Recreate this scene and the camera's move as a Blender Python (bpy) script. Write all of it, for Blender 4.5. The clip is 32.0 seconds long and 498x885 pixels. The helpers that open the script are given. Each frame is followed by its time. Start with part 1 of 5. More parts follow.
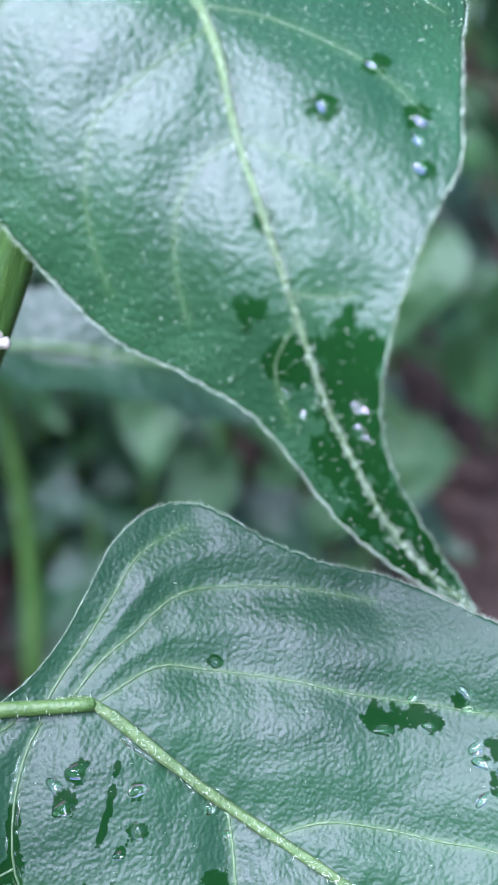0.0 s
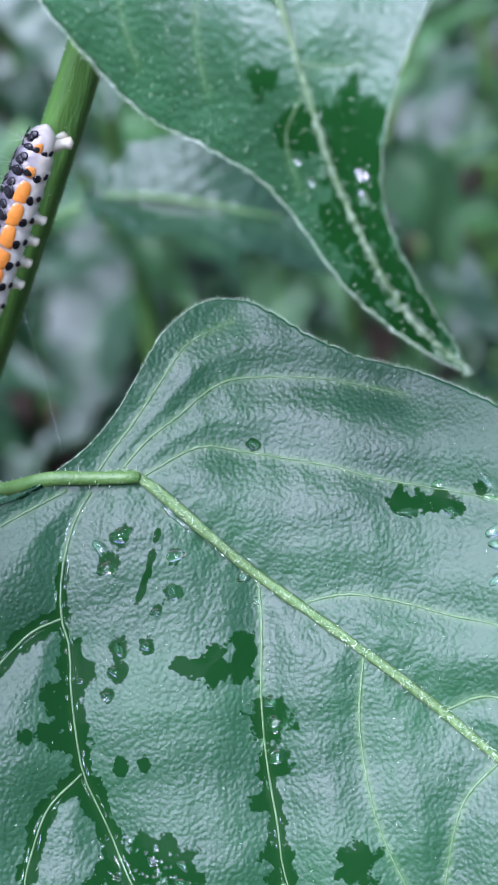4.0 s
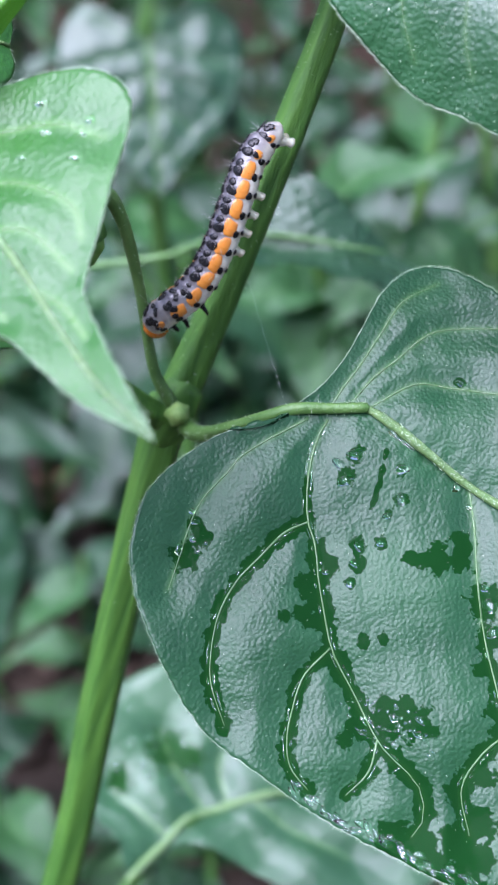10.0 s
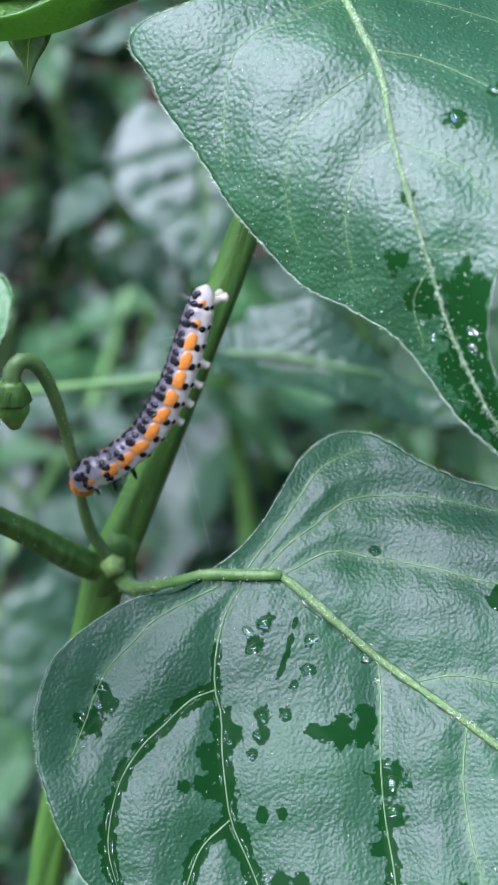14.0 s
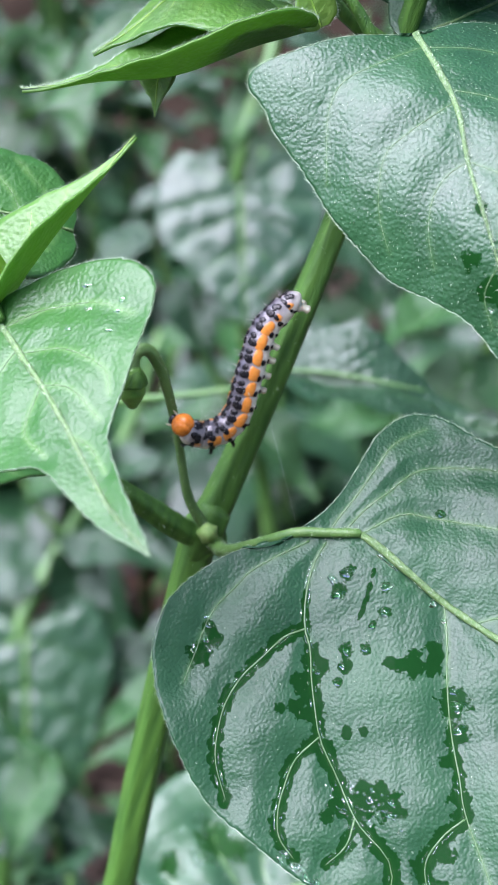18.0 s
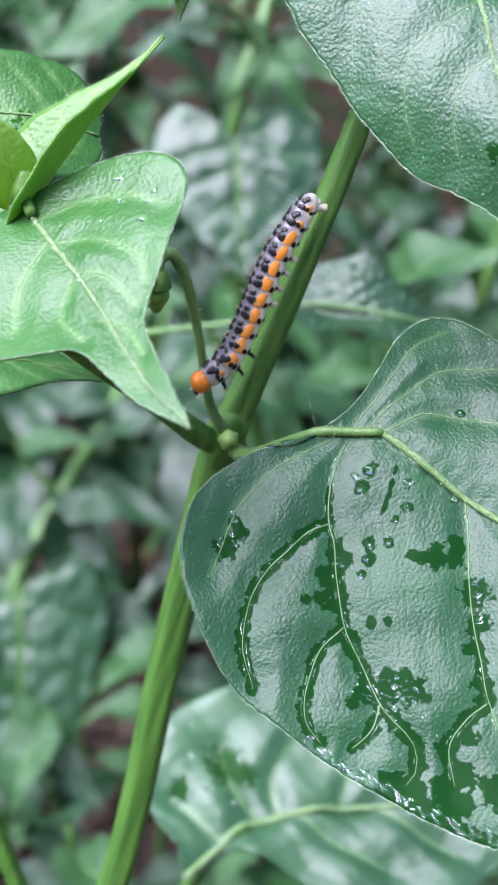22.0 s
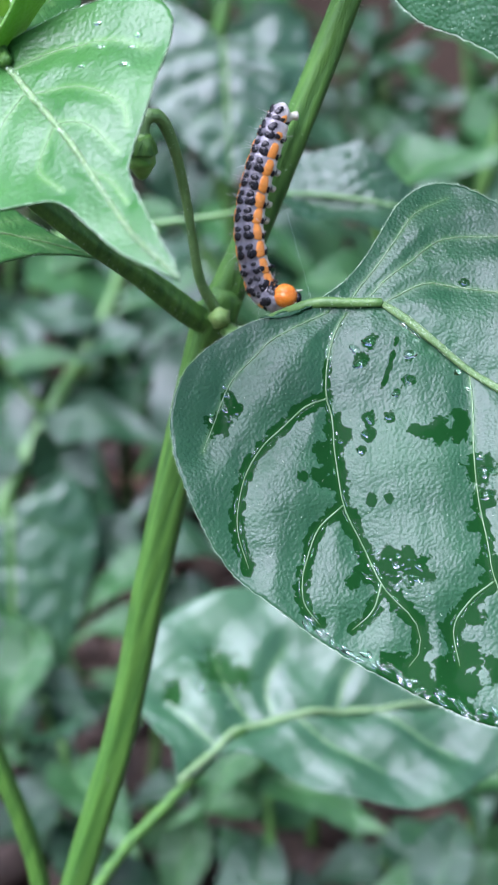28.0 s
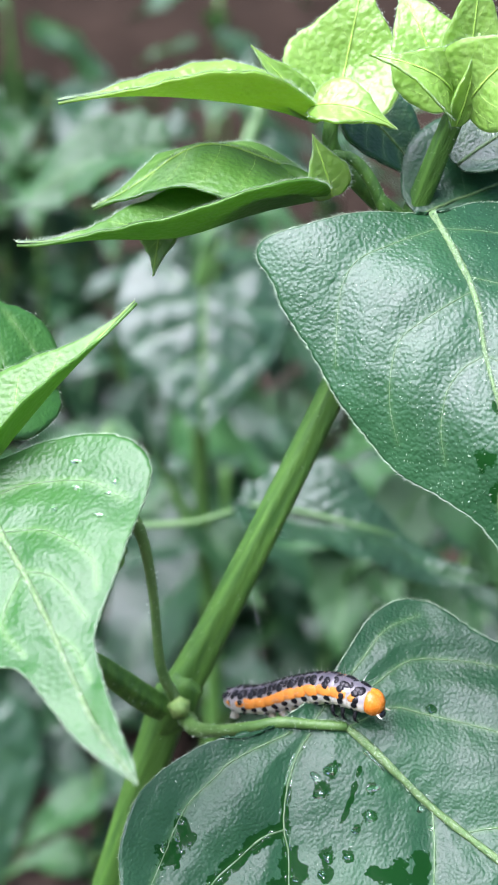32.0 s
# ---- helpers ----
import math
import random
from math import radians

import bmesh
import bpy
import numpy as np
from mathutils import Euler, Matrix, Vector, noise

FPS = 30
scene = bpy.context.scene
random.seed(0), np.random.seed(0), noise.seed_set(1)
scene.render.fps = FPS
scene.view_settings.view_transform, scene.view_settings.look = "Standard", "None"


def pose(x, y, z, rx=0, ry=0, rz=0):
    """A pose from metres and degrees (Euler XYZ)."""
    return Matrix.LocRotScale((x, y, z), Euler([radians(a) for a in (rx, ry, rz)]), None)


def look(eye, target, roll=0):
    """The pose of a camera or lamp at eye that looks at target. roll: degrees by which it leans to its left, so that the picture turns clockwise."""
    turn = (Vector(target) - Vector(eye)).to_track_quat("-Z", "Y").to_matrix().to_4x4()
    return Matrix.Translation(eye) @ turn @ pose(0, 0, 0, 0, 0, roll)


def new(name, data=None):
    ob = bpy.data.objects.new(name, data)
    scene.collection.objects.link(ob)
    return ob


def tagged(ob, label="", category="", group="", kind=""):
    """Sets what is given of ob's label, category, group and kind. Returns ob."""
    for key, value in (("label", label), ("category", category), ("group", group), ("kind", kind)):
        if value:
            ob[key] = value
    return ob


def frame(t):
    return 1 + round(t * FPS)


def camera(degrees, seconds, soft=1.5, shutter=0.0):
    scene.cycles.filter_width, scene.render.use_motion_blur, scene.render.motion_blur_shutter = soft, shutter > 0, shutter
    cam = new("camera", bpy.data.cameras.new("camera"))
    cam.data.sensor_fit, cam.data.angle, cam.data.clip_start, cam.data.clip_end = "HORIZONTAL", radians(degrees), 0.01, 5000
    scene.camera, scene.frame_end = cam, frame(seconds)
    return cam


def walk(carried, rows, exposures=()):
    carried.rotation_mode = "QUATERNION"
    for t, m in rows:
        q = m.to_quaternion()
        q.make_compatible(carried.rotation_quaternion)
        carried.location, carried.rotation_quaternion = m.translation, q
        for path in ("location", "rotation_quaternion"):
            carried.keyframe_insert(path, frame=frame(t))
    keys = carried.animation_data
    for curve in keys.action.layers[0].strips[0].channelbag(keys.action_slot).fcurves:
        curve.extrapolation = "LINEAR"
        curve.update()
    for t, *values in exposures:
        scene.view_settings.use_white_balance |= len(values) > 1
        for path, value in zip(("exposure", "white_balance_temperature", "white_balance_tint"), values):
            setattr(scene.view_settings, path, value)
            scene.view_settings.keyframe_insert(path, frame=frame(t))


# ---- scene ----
cam = camera(22.0, 32.0)
EXPOSURE = 2.7
PATH = [
    (0, pose(0.01677, -0.09866, 0.07148, 63.57, -1.26, -9.84)),
    (0.5, pose(0.02276, -0.10208, 0.07071, 63.00, -0.93, -7.04)),
    (1, pose(0.02700, -0.10127, 0.06860, 61.60, -0.50, -6.04)),
    (1.5, pose(0.02812, -0.10095, 0.06889, 61.61, 0.02, -5.56)),
    (2, pose(0.02715, -0.10076, 0.06941, 62.13, 0.52, -4.99)),
    (2.5, pose(0.02790, -0.10145, 0.06976, 62.28, 0.84, -4.83)),
    (3, pose(0.02924, -0.10345, 0.07069, 62.66, 0.71, -4.66)),
    (3.5, pose(0.02872, -0.10572, 0.06983, 61.88, 0.74, -4.49)),
    (4, pose(0.02550, -0.11046, 0.06552, 59.69, 0.49, -2.78)),
    (4.5, pose(0.02566, -0.11680, 0.05730, 59.09, 3.53, 2.33)),
    (6.5, pose(0.00101, -0.12964, 0.06309, 65.62, -1.27, -4.25)),
    (7, pose(0.00458, -0.13714, 0.06369, 66.37, -0.76, -4.17)),
    (7.5, pose(-0.00047, -0.14930, 0.06880, 66.87, -0.45, -4.08)),
    (8, pose(-0.00101, -0.15015, 0.06880, 66.93, -0.25, -4.16)),
    (8.5, pose(0.00099, -0.14814, 0.06892, 66.74, -0.21, -4.16)),
    (9, pose(0.00035, -0.14385, 0.06714, 66.21, -0.30, -3.83)),
    (9.5, pose(0.00056, -0.14134, 0.06484, 65.37, -0.14, -4.06)),
    (10, pose(-0.00201, -0.13764, 0.06122, 64.61, -0.42, -4.24)),
    (10.5, pose(-0.00140, -0.13448, 0.06182, 64.33, -0.29, -4.05)),
    (11, pose(-0.00124, -0.13130, 0.06469, 64.46, -0.23, -3.19)),
    (11.5, pose(0.00933, -0.12973, 0.06467, 65.08, 0.58, -2.03)),
    (12, pose(0.02375, -0.12702, 0.06524, 65.04, 1.01, -1.77)),
    (12.5, pose(0.03459, -0.12510, 0.06756, 65.44, 1.40, -1.63)),
    (13, pose(0.03303, -0.12691, 0.06952, 65.97, 1.15, -1.37)),
    (13.5, pose(0.02320, -0.12950, 0.07226, 66.57, 1.14, 0.38)),
    (14, pose(0.01916, -0.13501, 0.07268, 67.05, 0.87, 0.71)),
    (14.5, pose(0.01209, -0.14246, 0.07121, 67.36, 0.60, 1.01)),
    (16.5, pose(0.01095, -0.15886, 0.07100, 69.32, 0.11, 0.52)),
    (17, pose(0.01025, -0.15768, 0.07295, 69.35, 0.05, 0.73)),
    (17.5, pose(0.00829, -0.15864, 0.07333, 69.44, 0.07, 1.03)),
    (18, pose(0.00883, -0.16106, 0.07280, 69.63, 0.12, 0.99)),
    (18.5, pose(0.00941, -0.16164, 0.07189, 69.42, 0.18, 0.75)),
    (19, pose(0.00906, -0.16059, 0.07051, 69.34, 0.01, 0.85)),
    (19.5, pose(0.00748, -0.15911, 0.07327, 69.31, -0.03, 0.85)),
    (20, pose(0.01117, -0.15739, 0.07290, 69.41, -0.07, 0.70)),
    (20.5, pose(0.00864, -0.15946, 0.07546, 69.54, -0.07, 0.76)),
    (21, pose(0.00670, -0.16233, 0.07062, 69.18, -0.06, 0.75)),
    (21.5, pose(0.00361, -0.16407, 0.06750, 68.88, -0.13, 0.43)),
    (22, pose(0.00345, -0.16746, 0.06425, 68.80, -0.06, 0.14)),
    (22.5, pose(0.00474, -0.16566, 0.06091, 68.30, -0.01, -0.01)),
    (23, pose(0.00412, -0.16398, 0.06112, 68.00, 0.00, 0.00)),
    (23.5, pose(0.00485, -0.16387, 0.06095, 67.87, 0.09, -0.17)),
    (24, pose(0.00467, -0.16411, 0.05992, 67.96, 0.05, -0.43)),
    (24.5, pose(0.00673, -0.16407, 0.06006, 67.81, 0.06, -0.27)),
    (26.5, pose(0.00952, -0.15930, 0.06097, 66.95, 0.79, -0.43)),
    (27, pose(0.00547, -0.16037, 0.05889, 66.01, 0.84, -0.07)),
    (27.5, pose(0.00350, -0.16288, 0.05653, 65.84, 0.59, -0.45)),
    (28, pose(0.00306, -0.16287, 0.05462, 65.81, 0.26, -0.46)),
    (28.5, pose(0.00573, -0.15660, 0.05660, 65.84, 0.23, -0.47)),
    (29, pose(0.00972, -0.15267, 0.05663, 65.84, -0.16, -0.09)),
    (29.5, pose(0.00662, -0.15122, 0.05562, 66.44, -0.50, 1.03)),
    (30, pose(0.00869, -0.15227, 0.05179, 67.80, -1.44, 0.54)),
    (30.5, pose(0.00535, -0.15294, 0.05588, 68.65, -1.43, 1.09)),
    (31, pose(0.00993, -0.15183, 0.06234, 69.89, -1.38, 0.66)),
    (31.5, pose(0.00466, -0.14937, 0.07146, 71.22, -3.29, 0.02)),
    (32, pose(0.00171, -0.14874, 0.08168, 72.91, -3.77, -0.84)),
]
walk(cam, PATH, exposures=[(0.0, EXPOSURE, 5750, 23), (4.0, EXPOSURE - 0.15, 5850, 18), (9.0, EXPOSURE - 0.05, 6150, 14), (12.0, EXPOSURE - 0.25, 5950, 16), (14.0, EXPOSURE - 0.2, 6050, 15), (20.0, EXPOSURE, 6550, 14), (28.0, EXPOSURE, 6100, 15), (32.0, EXPOSURE + 0.05, 6600, 12)])
cam.data.dof.use_dof = True
cam.data.dof.aperture_fstop = 40.0

# ---- world and light: bright overcast sky after rain ----
SUN_EL, SUN_AZ = radians(59), radians(228)
world = bpy.data.worlds.new("world")
scene.world = world
world.use_nodes = True
wn, wl = world.node_tree.nodes, world.node_tree.links
sky = wn.new("ShaderNodeTexSky")
sky.sky_type, sky.sun_disc = "NISHITA", False
sky.sun_elevation, sky.sun_rotation = SUN_EL, SUN_AZ
sky.dust_density, sky.air_density, sky.ozone_density = 2.0, 1.0, 1.5
pale = wn.new("ShaderNodeHueSaturation")
pale.inputs["Saturation"].default_value = 1.0
wl.new(sky.outputs[0], pale.inputs["Color"])
wl.new(pale.outputs[0], wn["Background"].inputs["Color"])
wn["Background"].inputs["Strength"].default_value = 0.055
sun_data = bpy.data.lights.new("sun", "SUN")
sun_data.energy, sun_data.angle, sun_data.color = 2.3, radians(64), (0.97, 0.94, 1.20)
sun = new("sun", sun_data)
sun.matrix_world = look((-0.38, -0.34, 0.86), (0, 0, 0))


# ---- materials ----
def material(name):
    m = bpy.data.materials.new(name)
    m.use_nodes = True
    return m, m.node_tree.nodes, m.node_tree.links, m.node_tree.nodes["Principled BSDF"]


def coords(nodes):
    return nodes.new("ShaderNodeTexCoord").outputs["Object"]


def noise_tex(nodes, links, vec, scale, detail=4.0, rough=0.55):
    n = nodes.new("ShaderNodeTexNoise")
    n.inputs["Scale"].default_value, n.inputs["Detail"].default_value, n.inputs["Roughness"].default_value = scale, detail, rough
    links.new(vec, n.inputs["Vector"])
    return n.outputs["Fac"]


def ramp(nodes, links, fac, stops):
    r = nodes.new("ShaderNodeValToRGB")
    e = r.color_ramp.elements
    while len(e) < len(stops):
        e.new(0.5)
    for el, (pos, col) in zip(e, stops):
        el.position, el.color = pos, (*col, 1) if len(col) == 3 else col
    links.new(fac, r.inputs["Fac"])
    return r.outputs["Color"]


def math_node(nodes, links, op, a, b, clamp=False):
    n = nodes.new("ShaderNodeMath")
    n.operation, n.use_clamp = op, clamp
    for i, v in enumerate((a, b)):
        if isinstance(v, (int, float)):
            n.inputs[i].default_value = v
        else:
            links.new(v, n.inputs[i])
    return n.outputs[0]


def mix_color(nodes, links, fac, a, b):
    n = nodes.new("ShaderNodeMix")
    n.data_type = "RGBA"
    for i, v in ((0, fac), (6, a), (7, b)):
        if isinstance(v, (int, float)):
            n.inputs[i].default_value = v
        elif isinstance(v, tuple):
            n.inputs[i].default_value = (*v, 1)
        else:
            links.new(v, n.inputs[i])
    return n.outputs[2]


def bump(nodes, links, height, strength, distance, normal=None):
    n = nodes.new("ShaderNodeBump")
    n.inputs["Distance"].default_value = distance
    if isinstance(strength, (int, float)):
        n.inputs["Strength"].default_value = strength
    else:
        links.new(strength, n.inputs["Strength"])
    links.new(height, n.inputs["Height"])
    if normal is not None:
        links.new(normal, n.inputs["Normal"])
    return n.outputs[0]


def attribute(nodes, name):
    n = nodes.new("ShaderNodeAttribute")
    n.attribute_name = name
    return n.outputs["Fac"]


def leaf_material(name, dark, light, vein, rough=0.36, relief=0.5, pebble=1000.0, glow=0.25, spec=0.5, film=0.0, vein_mix=0.5, depth=None):
    """Leaf skin: blotchy green, pale veins, pebbled relief; where it is wet the film is smooth and glossy."""
    m, n, l, b = material(name)
    v = coords(n)
    blot = noise_tex(n, l, v, 90.0, 5.0)
    fine = noise_tex(n, l, v, pebble * 0.9, 3.0)
    coarse = noise_tex(n, l, v, pebble * 0.3, 4.0, 0.6)
    cells = n.new("ShaderNodeTexVoronoi")
    cells.feature = "SMOOTH_F1"
    ragged = noise_tex(n, l, v, 800.0, 6.0, 0.65)
    cells.inputs["Scale"].default_value = pebble * 0.85
    cells.inputs["Smoothness"].default_value = 0.6
    l.new(v, cells.inputs["Vector"])
    col = mix_color(n, l, ramp(n, l, blot, [(0.3, (0, 0, 0)), (0.7, (1, 1, 1))]), dark, light)
    ve = attribute(n, "vein")
    col = mix_color(n, l, math_node(n, l, "MULTIPLY", ve, vein_mix, True), col, vein)
    edge = math_node(n, l, "ADD", attribute(n, "wet"), math_node(n, l, "MULTIPLY", math_node(n, l, "SUBTRACT", ragged, 0.5), 2.5))
    wet = ramp(n, l, edge, [(0.46, (0, 0, 0)), (0.56, (1, 1, 1))])
    dry = math_node(n, l, "SUBTRACT", 1.0, wet, True)
    col = mix_color(n, l, math_node(n, l, "MULTIPLY", wet, 0.85), col, (dark[0] * 0.5, dark[1] * 0.6, dark[2] * 0.3))
    l.new(col, b.inputs["Base Color"])
    rg = math_node(n, l, "ADD", math_node(n, l, "MULTIPLY", dry, rough - 0.05), 0.05)
    rg = math_node(n, l, "ADD", rg, math_node(n, l, "MULTIPLY", math_node(n, l, "SUBTRACT", blot, 0.5), 0.2), True)
    l.new(rg, b.inputs["Roughness"])
    h = math_node(n, l, "ADD", math_node(n, l, "MULTIPLY", cells.outputs["Distance"], -0.6), math_node(n, l, "MULTIPLY", fine, 0.5))
    h = math_node(n, l, "ADD", h, math_node(n, l, "MULTIPLY", coarse, 0.5))
    net = n.new("ShaderNodeTexVoronoi")
    net.feature = "DISTANCE_TO_EDGE"
    net.inputs["Scale"].default_value = pebble * 0.17
    warp = n.new("ShaderNodeVectorMath")
    warp.operation = "MULTIPLY_ADD"
    wn_ = n.new("ShaderNodeTexNoise")
    wn_.inputs["Scale"].default_value = pebble * 0.2
    l.new(v, wn_.inputs["Vector"])
    l.new(wn_.outputs["Color"], warp.inputs[0])
    warp.inputs[1].default_value = (2.2 / pebble,) * 3
    l.new(v, warp.inputs[2])
    l.new(warp.outputs[0], net.inputs["Vector"])
    groove = ramp(n, l, net.outputs["Distance"], [(0.0, (0, 0, 0)), (0.16, (1, 1, 1))])
    wide = noise_tex(n, l, v, pebble * 0.11, 3.0)
    h = math_node(n, l, "ADD", h, math_node(n, l, "MULTIPLY", groove, 0.14))
    h = math_node(n, l, "ADD", h, math_node(n, l, "MULTIPLY", wide, 0.8))
    st = math_node(n, l, "MULTIPLY", math_node(n, l, "ADD", dry, 0.08), relief, True)
    nrm = bump(n, l, h, st, depth or 0.45 / pebble)
    l.new(nrm, b.inputs["Normal"])
    l.new(nrm, b.inputs["Coat Normal"])
    l.new(math_node(n, l, "MULTIPLY", dry, film), b.inputs["Coat Weight"])
    b.inputs["Coat Roughness"].default_value = rough * 0.8
    b.inputs["Coat IOR"].default_value = 1.5
    l.new(math_node(n, l, "ADD", math_node(n, l, "MULTIPLY", dry, spec - 0.012), 0.012), b.inputs["Specular IOR Level"])
    if glow:
        t = n.new("ShaderNodeBsdfTranslucent")
        tc = mix_color(n, l, 0.5, light, (light[0] * 2.0, light[1] * 1.5, light[2] * 1.1))
        l.new(tc, t.inputs["Color"])
        mx = n.new("ShaderNodeMixShader")
        mx.inputs[0].default_value = glow
        l.new(b.outputs[0], mx.inputs[1])
        l.new(t.outputs[0], mx.inputs[2])
        l.new(mx.outputs[0], n["Material Output"].inputs["Surface"])
    return m


def plain_material(name, a, c, scale, rough=0.5, relief=0.3, dist=0.0005, spec=0.5, sub=0.0, stretch=None, metal=0.0):
    m, n, l, b = material(name)
    v = coords(n)
    if stretch:
        turn = n.new("ShaderNodeMapping")
        turn.inputs["Rotation"].default_value = (0, radians(-19), 0)
        l.new(v, turn.inputs["Vector"])
        v = turn.outputs[0]
        mp = n.new("ShaderNodeMapping")
        mp.inputs["Scale"].default_value = stretch
        l.new(v, mp.inputs["Vector"])
        v = mp.outputs[0]
    f = noise_tex(n, l, v, scale, 5.0)
    g = noise_tex(n, l, v, scale * 6.0, 3.0)
    l.new(ramp(n, l, f, [(0.32, a), (0.68, c)]), b.inputs["Base Color"])
    r = math_node(n, l, "ADD", math_node(n, l, "MULTIPLY", g, 0.25), rough - 0.12, True)
    l.new(r, b.inputs["Roughness"])
    if relief:
        l.new(bump(n, l, math_node(n, l, "ADD", f, math_node(n, l, "MULTIPLY", g, 0.5)), relief, dist), b.inputs["Normal"])
    b.inputs["Specular IOR Level"].default_value = spec
    if sub:
        b.inputs["Subsurface Weight"].default_value = sub
        b.inputs["Subsurface Radius"].default_value = (0.002, 0.0014, 0.0009)
        b.inputs["Subsurface Scale"].default_value = 0.6
    return m


LEAF_DARK = leaf_material("leaf_mature", (0.007, 0.041, 0.014), (0.014, 0.066, 0.023), (0.060, 0.14, 0.04), 0.41, 0.62, 3000.0, 0.08, 0.36, 0.0)
LEAF_UPPER = leaf_material("leaf_upper", (0.009, 0.052, 0.016), (0.017, 0.082, 0.026), (0.085, 0.19, 0.06), 0.39, 0.72, 2700.0, 0.14, 0.50, 0.0, vein_mix=0.25)
LEAF_MID = leaf_material("leaf_side", (0.020, 0.092, 0.016), (0.038, 0.135, 0.026), (0.14, 0.28, 0.08), 0.37, 0.6, 2500.0, 0.20, 0.42, 0.0)
LEAF_LOW = leaf_material("leaf_low", (0.018, 0.068, 0.025), (0.034, 0.105, 0.040), (0.12, 0.24, 0.08), 0.42, 0.55, 1600.0, 0.14, 0.6, 0.05)
LEAF_YOUNG = leaf_material("leaf_young", (0.18, 0.37, 0.055), (0.27, 0.48, 0.095), (0.32, 0.52, 0.16), 0.34, 0.8, 1500.0, 0.42, 0.6, 0.1)
LEAF_FRESH = leaf_material("leaf_fresh", (0.075, 0.215, 0.030), (0.120, 0.290, 0.048), (0.20, 0.38, 0.09), 0.40, 0.7, 1900.0, 0.45, 0.55, 0.1)
LEAF_BG = leaf_material("leaf_background", (0.008, 0.034, 0.013), (0.017, 0.056, 0.021), (0.045, 0.11, 0.04), 0.36, 0.8, 40.0, 0.12, 0.46, 0.05, depth=0.001)
LEAF_BG_LIGHT = leaf_material("leaf_background_light", (0.018, 0.066, 0.019), (0.033, 0.100, 0.029), (0.07, 0.17, 0.05), 0.38, 0.8, 40.0, 0.22, 0.40, 0.0, depth=0.001)
LEAF_SILVER = leaf_material("leaf_crinkled", (0.011, 0.042, 0.017), (0.022, 0.066, 0.028), (0.05, 0.12, 0.045), 0.38, 0.9, 40.0, 0.10, 0.45, 0.05, depth=0.0016)
LEAF_YELLOW = leaf_material("leaf_yellowing", (0.20, 0.22, 0.03), (0.32, 0.30, 0.05), (0.4, 0.36, 0.12), 0.5, 0.5, 260.0, 0.3)
VEIN = plain_material("vein_skin", (0.055, 0.130, 0.030), (0.120, 0.205, 0.066), 1500.0, 0.5, 0.8, 0.0003)
VEIN_SOFT = plain_material("vein_soft", (0.040, 0.105, 0.028), (0.075, 0.155, 0.048), 1500.0, 0.36, 0.6, 0.0003, 0.9)
SCAR = plain_material("scar_skin", (0.13, 0.26, 0.05), (0.25, 0.38, 0.11), 1200.0, 0.5, 0.7, 0.0003)
VEIN_YOUNG = plain_material("vein_young", (0.22, 0.42, 0.045), (0.32, 0.52, 0.09), 1500.0, 0.40, 0.6, 0.0003)
VEIN_PALE = plain_material("vein_pale", (0.085, 0.175, 0.055), (0.16, 0.26, 0.10), 1500.0, 0.45, 0.8, 0.0003)
STEM = plain_material("stem_skin", (0.024, 0.086, 0.010), (0.066, 0.165, 0.022), 900.0, 0.55, 0.6, 0.0005, 0.35, 0.0, (1, 1, 0.04))
VEIN_STEM = plain_material("petiole_skin", (0.045, 0.115, 0.020), (0.085, 0.170, 0.040), 400.0, 0.5, 0.5, 0.0004)
STEM_BG = plain_material("stem_background", (0.035, 0.11, 0.018), (0.075, 0.165, 0.035), 120.0, 0.45, 0.3, 0.001, 0.5, 0.0, (1, 1, 0.2))
HAIR = plain_material("leaf_hair", (0.26, 0.38, 0.23), (0.42, 0.53, 0.38), 900.0, 0.4, 0.0)
BUD = plain_material("bud_skin", (0.06, 0.18, 0.02), (0.14, 0.28, 0.05), 500.0, 0.35, 0.3, 0.0004)
SKIN = None


def caterpillar_skin():
    """Pale belly, smoky lilac back."""
    m, n, l, b = material("caterpillar_skin")
    v = coords(n)
    sep = n.new("ShaderNodeSeparateXYZ")
    l.new(v, sep.inputs[0])
    f = noise_tex(n, l, v, 900.0, 4.0)
    z = math_node(n, l, "ADD", math_node(n, l, "MULTIPLY", sep.outputs["Z"], 240.0), math_node(n, l, "MULTIPLY", f, 0.35))
    col = ramp(n, l, z, [(0.0, (0.60, 0.58, 0.46)), (0.22, (0.48, 0.46, 0.39)), (0.38, (0.26, 0.25, 0.24)), (0.60, (0.075, 0.072, 0.082))])
    l.new(col, b.inputs["Base Color"])
    l.new(bump(n, l, f, 0.35, 0.0002), b.inputs["Normal"])
    b.inputs["Roughness"].default_value = 0.28
    b.inputs["Subsurface Weight"].default_value = 0.25
    b.inputs["Subsurface Radius"].default_value = (0.001, 0.0008, 0.0006)
    b.inputs["Subsurface Scale"].default_value = 0.6
    return m


SKIN = caterpillar_skin()
ORANGE = plain_material("caterpillar_orange", (0.42, 0.14, 0.018), (0.56, 0.215, 0.032), 900.0, 0.30, 0.25, 0.0002, 0.5, 0.15)
HEAD = plain_material("caterpillar_head", (0.44, 0.12, 0.010), (0.60, 0.195, 0.020), 700.0, 0.26, 0.4, 0.0002, 0.4, 0.1)
BLACK = plain_material("caterpillar_black", (0.004, 0.004, 0.005), (0.010, 0.010, 0.011), 900.0, 0.26, 0.2, 0.0002, 0.25)
PALE = plain_material("proleg_skin", (0.36, 0.36, 0.26), (0.52, 0.51, 0.40), 700.0, 0.35, 0.2, 0.0002, 0.5, 0.3)
